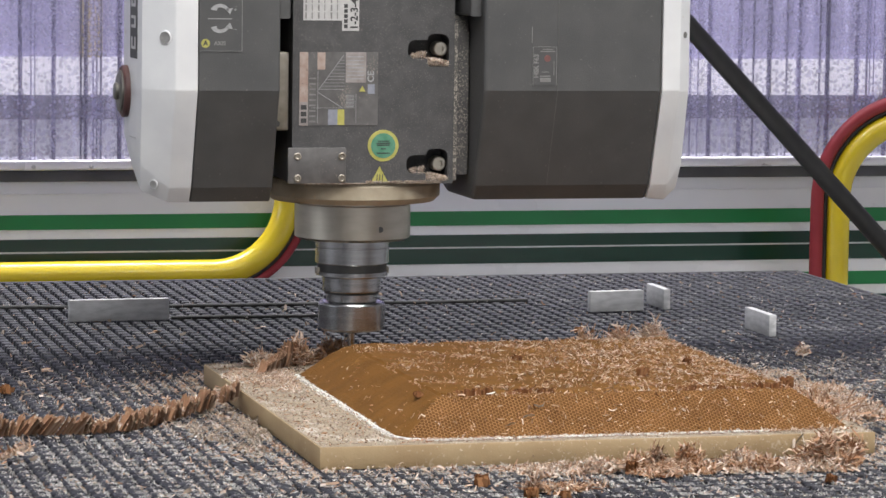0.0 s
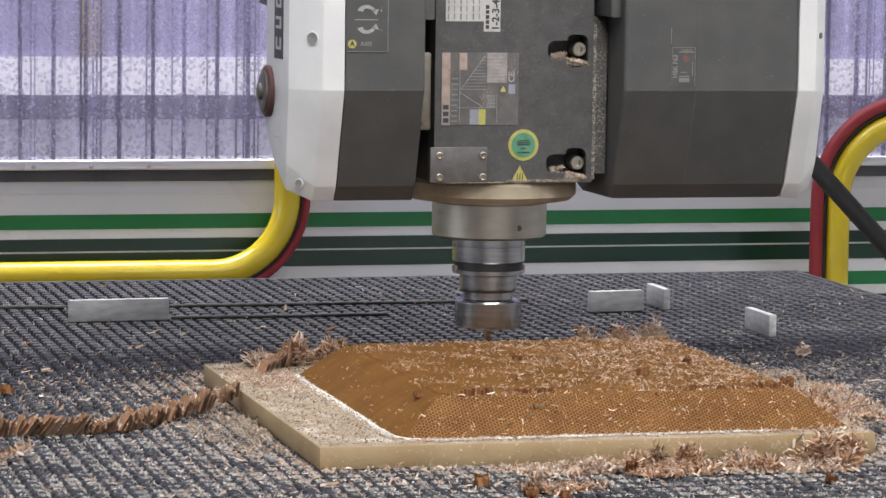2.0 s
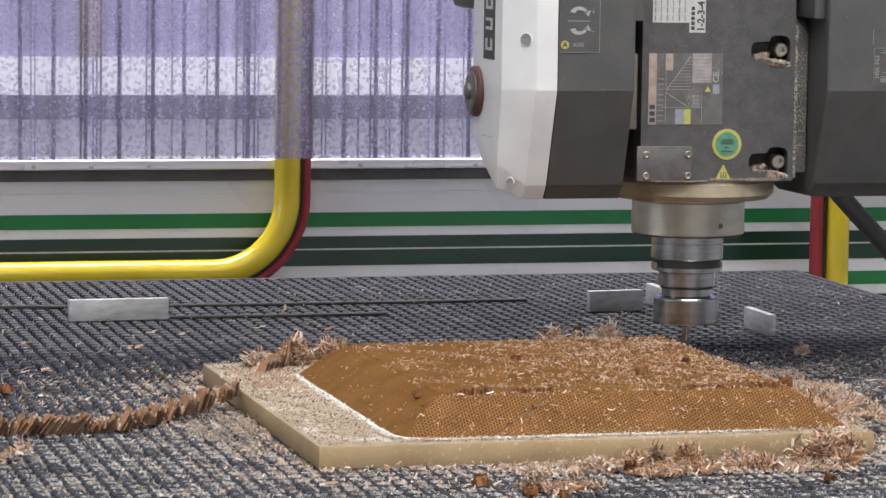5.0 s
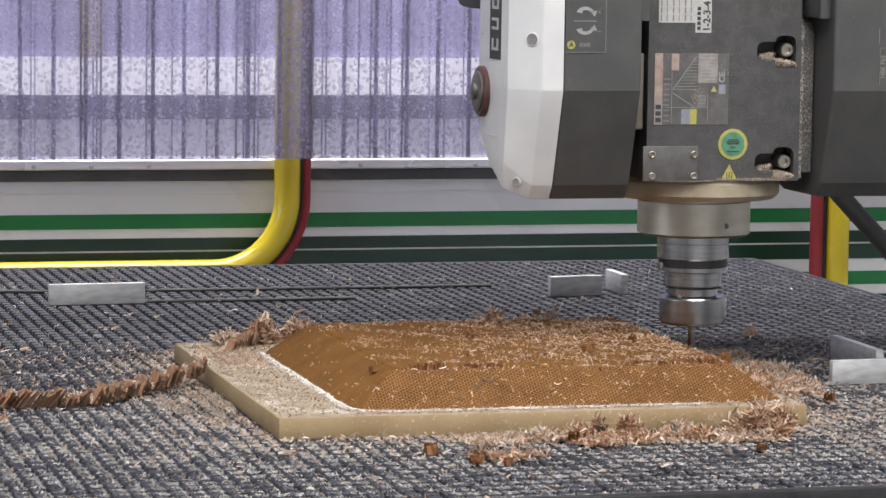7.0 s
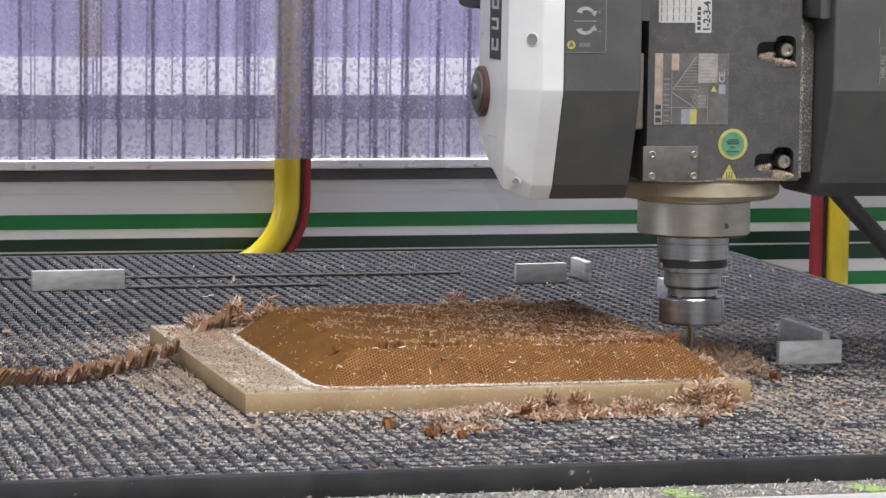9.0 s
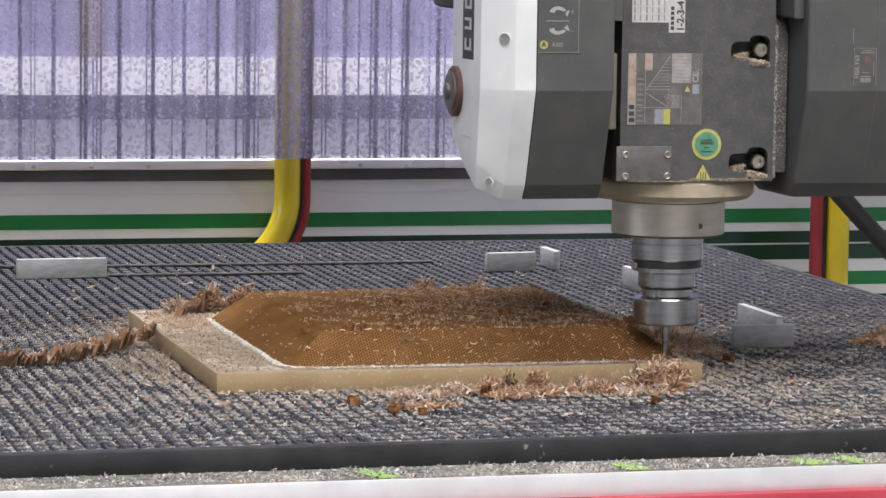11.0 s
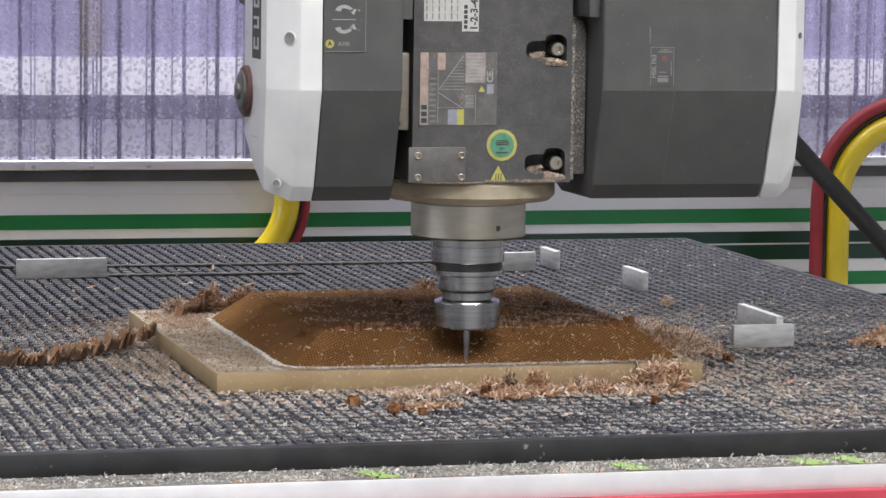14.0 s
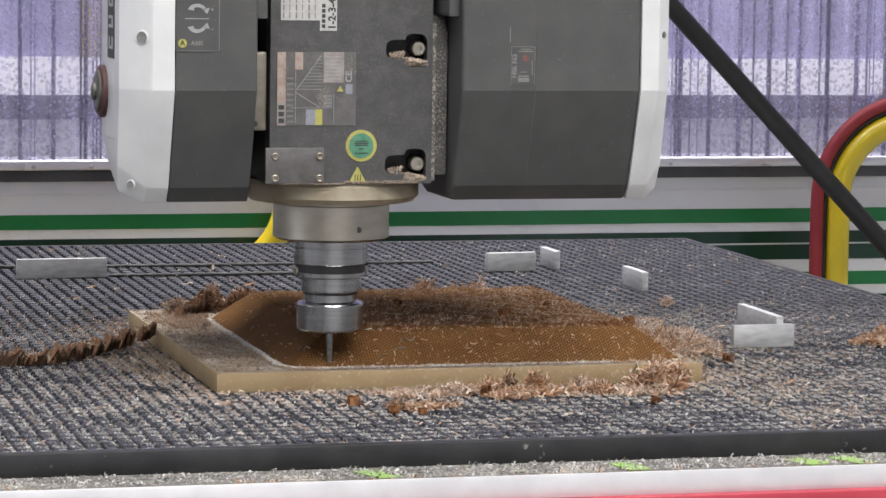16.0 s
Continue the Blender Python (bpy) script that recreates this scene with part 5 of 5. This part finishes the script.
    triangle(-0.0466, 0.2105, 0.0162, M["yellow_ink"], wt, 0.1142, "warning_face")
    for k in (-1, 0, 1):
        stroke(-0.0466 + k * 0.0026, 0.2055, -0.0462 + k * 0.0026, 0.2115, 0.0008, wt, 0.114, M["ink"])
    bd = part("round_badge", lathe(bmesh.new(), [(0.0148, 0), (0.0148, 0.0005)], (-0.0433, 0.115, 0.2381), 48, back), M["yellow_ink"], fr, "round yellow badge with a green centre")
    bg = part("badge_centre", lathe(bmesh.new(), [(0.0117, 0.0005), (0.0117, 0.0008)], (-0.0433, 0.115, 0.2381), 44, back), M["green_ink"], bd, "green badge centre")
    for dz, w in ((0.0042, 0.0055), (0.0022, 0.0068), (0.0005, 0.006), (-0.003, 0.0025), (-0.007, 0.0062)):
        tag(-0.0433 - w, -0.0433 + w, 0.2381 + dz - 0.0004, 0.2381 + dz + 0.0005, M["ink"], bd, lift=0.0011, name="print_bar")
    st = tag(-0.1208, -0.0835, 0.3545, 0.386, M["label_white"], fr, name="sticker", label="white sticker with rows of small print")
    for k in range(6):
        x = -0.119 + k * 0.006
        for j in range(4):
            z = 0.3562 + j * 0.0072
            tag(x, x + (0.0009 if k % 2 else 0.0015), z, z + 0.0058, M["print_shade"], st, lift=0.0006, name="print_bar")
    st2 = tag(-0.0838, -0.0678, 0.345, 0.402, M["label_white"], fr, lift=0.0006, name="sticker", label="white sticker reading 1-2-3-4 upright")
    words("digits", "1-2-3-4", 0.0098, facing(-0.0722, 0.1142, 0.3605, 90), M["ink"], st2)
    for j in range(5):
        tag(-0.0822, -0.0788, 0.3475 + j * 0.0047, 0.351 + j * 0.0047, M["ink"], st2, lift=0.0008, name="print_bar")
    # labels on the arms
    yl = 0.0741
    pl = tag(-0.2335, -0.1938, 0.3285, 0.405, M["cover"], la, yl, 0.0005, "axis_label", "dark label with two curved arrows and a yellow letter disc")
    for z0, z1, x in ((0.3287, 0.3291, -0.1938), (0.3285, 0.405, -0.1943)):
        tag(-0.2335 if z1 < 0.34 else x, -0.1938 if z1 < 0.34 else x + 0.0005, z0, z1, M["print_shade"], pl, yl, 0.0008, "label_border")
    def arrow(cz, flip):
        b = bmesh.new()
        n = 12
        a = [math.radians(158 - 136 * i / n) for i in range(n + 1)]
        outer = [(-0.2145 + 0.0093 * math.cos(t), cz + flip * (0.0082 * math.sin(t))) for t in a]
        inner = [(-0.2145 + (0.0093 - 0.0042 * (1 - i / n) - 0.0018) * math.cos(t), cz + flip * (0.0082 - 0.0032) * math.sin(t)) for i, t in enumerate(a)]
        v1 = [b.verts.new((x, yl - 0.0007, z)) for x, z in outer]
        v2 = [b.verts.new((x, yl - 0.0007, z)) for x, z in inner]
        for i in range(n):
            b.faces.new((v1[i], v1[i + 1], v2[i + 1], v2[i]))
        b.faces.new([b.verts.new((-0.2145 + x, yl - 0.0007, cz + flip * z)) for x, z in ((0.0045, 0.0035), (0.0118, 0.0045), (0.0092, -0.0012))])
        bmesh.ops.recalc_face_normals(b, faces=b.faces[:])
        part("curved_arrow", b, M["print_grey"], pl, flat=True)
    arrow(0.3635, 1)
    arrow(0.3535, -1)
    tag(-0.2255, -0.2035, 0.3578, 0.3585, M["print_grey"], pl, yl, 0.0008, "rule")
    tag(-0.2018, -0.1992, 0.3664, 0.3668, M["print_grey"], pl, yl, 0.0008, "plus")
    tag(-0.2007, -0.2003, 0.3653, 0.3679, M["print_grey"], pl, yl, 0.0008, "plus")
    tag(-0.2018, -0.1992, 0.3484, 0.3488, M["print_grey"], pl, yl, 0.0008, "minus")
    dc = part("letter_disc", lathe(bmesh.new(), [(0.004, 0), (0.004, 0.0008)], (-0.2277, yl, 0.3359), 28, back), M["yellow_ink"], pl, "yellow disc with the letter A")
    words("letter", "A", 0.0062, facing(-0.2277, yl - 0.001, 0.3359), M["ink"], dc)
    words("axis_word", "AXIS", 0.0052, facing(-0.2145, yl - 0.0007, 0.3358), M["print_shade"], pl)
    hl = tag(0.0767, 0.1, 0.2984, 0.3346, M["cover"], ra, yl, 0.0005, "tool_label", "dark label with a red dot and tool outline")
    for x0, x1, z0, z1 in ((0.0767, 0.1, 0.334, 0.3344), (0.0767, 0.0771, 0.2984, 0.3344), (0.0996, 0.1, 0.2984, 0.3344), (0.084, 0.098, 0.3295, 0.3305), (0.086, 0.096, 0.3315, 0.3323),
                           (0.0855, 0.0925, 0.3105, 0.3112), (0.084, 0.094, 0.3065, 0.3075), (0.084, 0.0943, 0.3015, 0.3055), (0.097, 0.0976, 0.308, 0.321)):
        tag(x0, x1, z0, z1, M["print_shade"], hl, yl, 0.0008, "print_bar")
    part("red_dot", lathe(bmesh.new(), [(0.0031, 0), (0.0031, 0.0009)], (0.0909, yl, 0.3235), 24, back), M["red_ink"], hl)
    words("tool_word", "HSK F63", 0.0062, facing(0.0803, yl - 0.0008, 0.3165, 90), M["print_shade"], hl)
    pl.location, hl.location = (0.0075, 0, -0.0015), (0.0122, 0, -0.0018)
    part("scratch", box(bmesh.new(), 0.0877, 0.0883, 0.0735, 0.0741, 0.336, 0.351), M["print_shade"], ra)
    return hd


def gantry():
    g = thing("gantry_beam", (0.3, 0.75, -0.9), "unseen grey steel gantry beam, with a hood added to shade the table", "gantry beam", kind="structure")
    # Unseen; beam lowered and hood added to keep lamp light off the table.
    part("beam", box(bmesh.new(), -1.9, 1.6, 0.63, 0.95, 0.74, 1.55, 0.01), M["grey"], g)
    part("guard_hood", box(bmesh.new(), -1.7, 1.4, 0.12, 0.3, 1.1, 1.5, 0.01), M["grey"], g)
    for x in (-1.7, 1.3):
        part("hood_arm", box(bmesh.new(), x, x + 0.1, 0.3, 0.63, 1.2, 1.3, 0.005), M["grey"], g)
    for x in (-1.9, 1.4):
        part("post", box(bmesh.new(), x, x + 0.2, 0.65, 0.93, -0.9, 0.74, 0.01), M["grey"], g)


hall()
enclosure()
hoses()
gantry()
on_table = table() + bars() + board() + litter()
mill = head()


def motions():
    slide = [(0, 0), (4.85, 0), (5.0, 0.003), (5.2, 0.0165), (5.6, 0.0475), (6.0, 0.0825), (6.5, 0.1265), (7.0, 0.160), (7.5, 0.1965), (8.0, 0.2345),
             (8.5, 0.2712), (9.0, 0.3066), (9.5, 0.3425), (10.0, 0.3785), (10.5, 0.4145), (10.75, 0.4325), (10.85, 0.4385), (11.0, 0.443), (16, 0.443)]
    for ob in on_table:
        b = BASE[ob]
        swept = SWEPT.get(ob, [(0, 0, 0, 0), (16, 0, 0, 0)])
        times = sorted({r[0] for r in slide} | {r[0] for r in swept})
        dx, dy, dz = (np.interp(times, [r[0] for r in swept], [r[k] for r in swept]) for k in (1, 2, 3))
        dy = dy + np.interp(times, [r[0] for r in slide], [r[1] for r in slide])
        walk(ob, [(t, Matrix.Translation(b + Vector((float(x), float(y), float(z))))) for t, x, y, z in zip(times, dx, dy, dz)])
    cross = [(0, 0.0), (0.5, 0.0341), (1, 0.0683), (1.5, 0.1024), (2, 0.1364), (2.5, 0.1704), (3, 0.2045), (3.5, 0.2385), (4, 0.2725), (4.5, 0.3065),
             (4.9, 0.3337), (5.05, 0.3435), (5.2, 0.3462), (10.45, 0.3462), (10.6, 0.3437), (10.75, 0.3357), (11, 0.3195), (11.5, 0.286), (12, 0.2519), (12.5, 0.218),
             (13, 0.1837), (13.5, 0.1493), (14, 0.1153), (14.5, 0.0815), (15, 0.0473), (15.5, 0.0136), (16, -0.0211)]
    b = BASE[mill]
    walk(mill, [(t, Matrix.Translation(b + Vector((d, 0, 0)))) for t, d in cross])


motions()
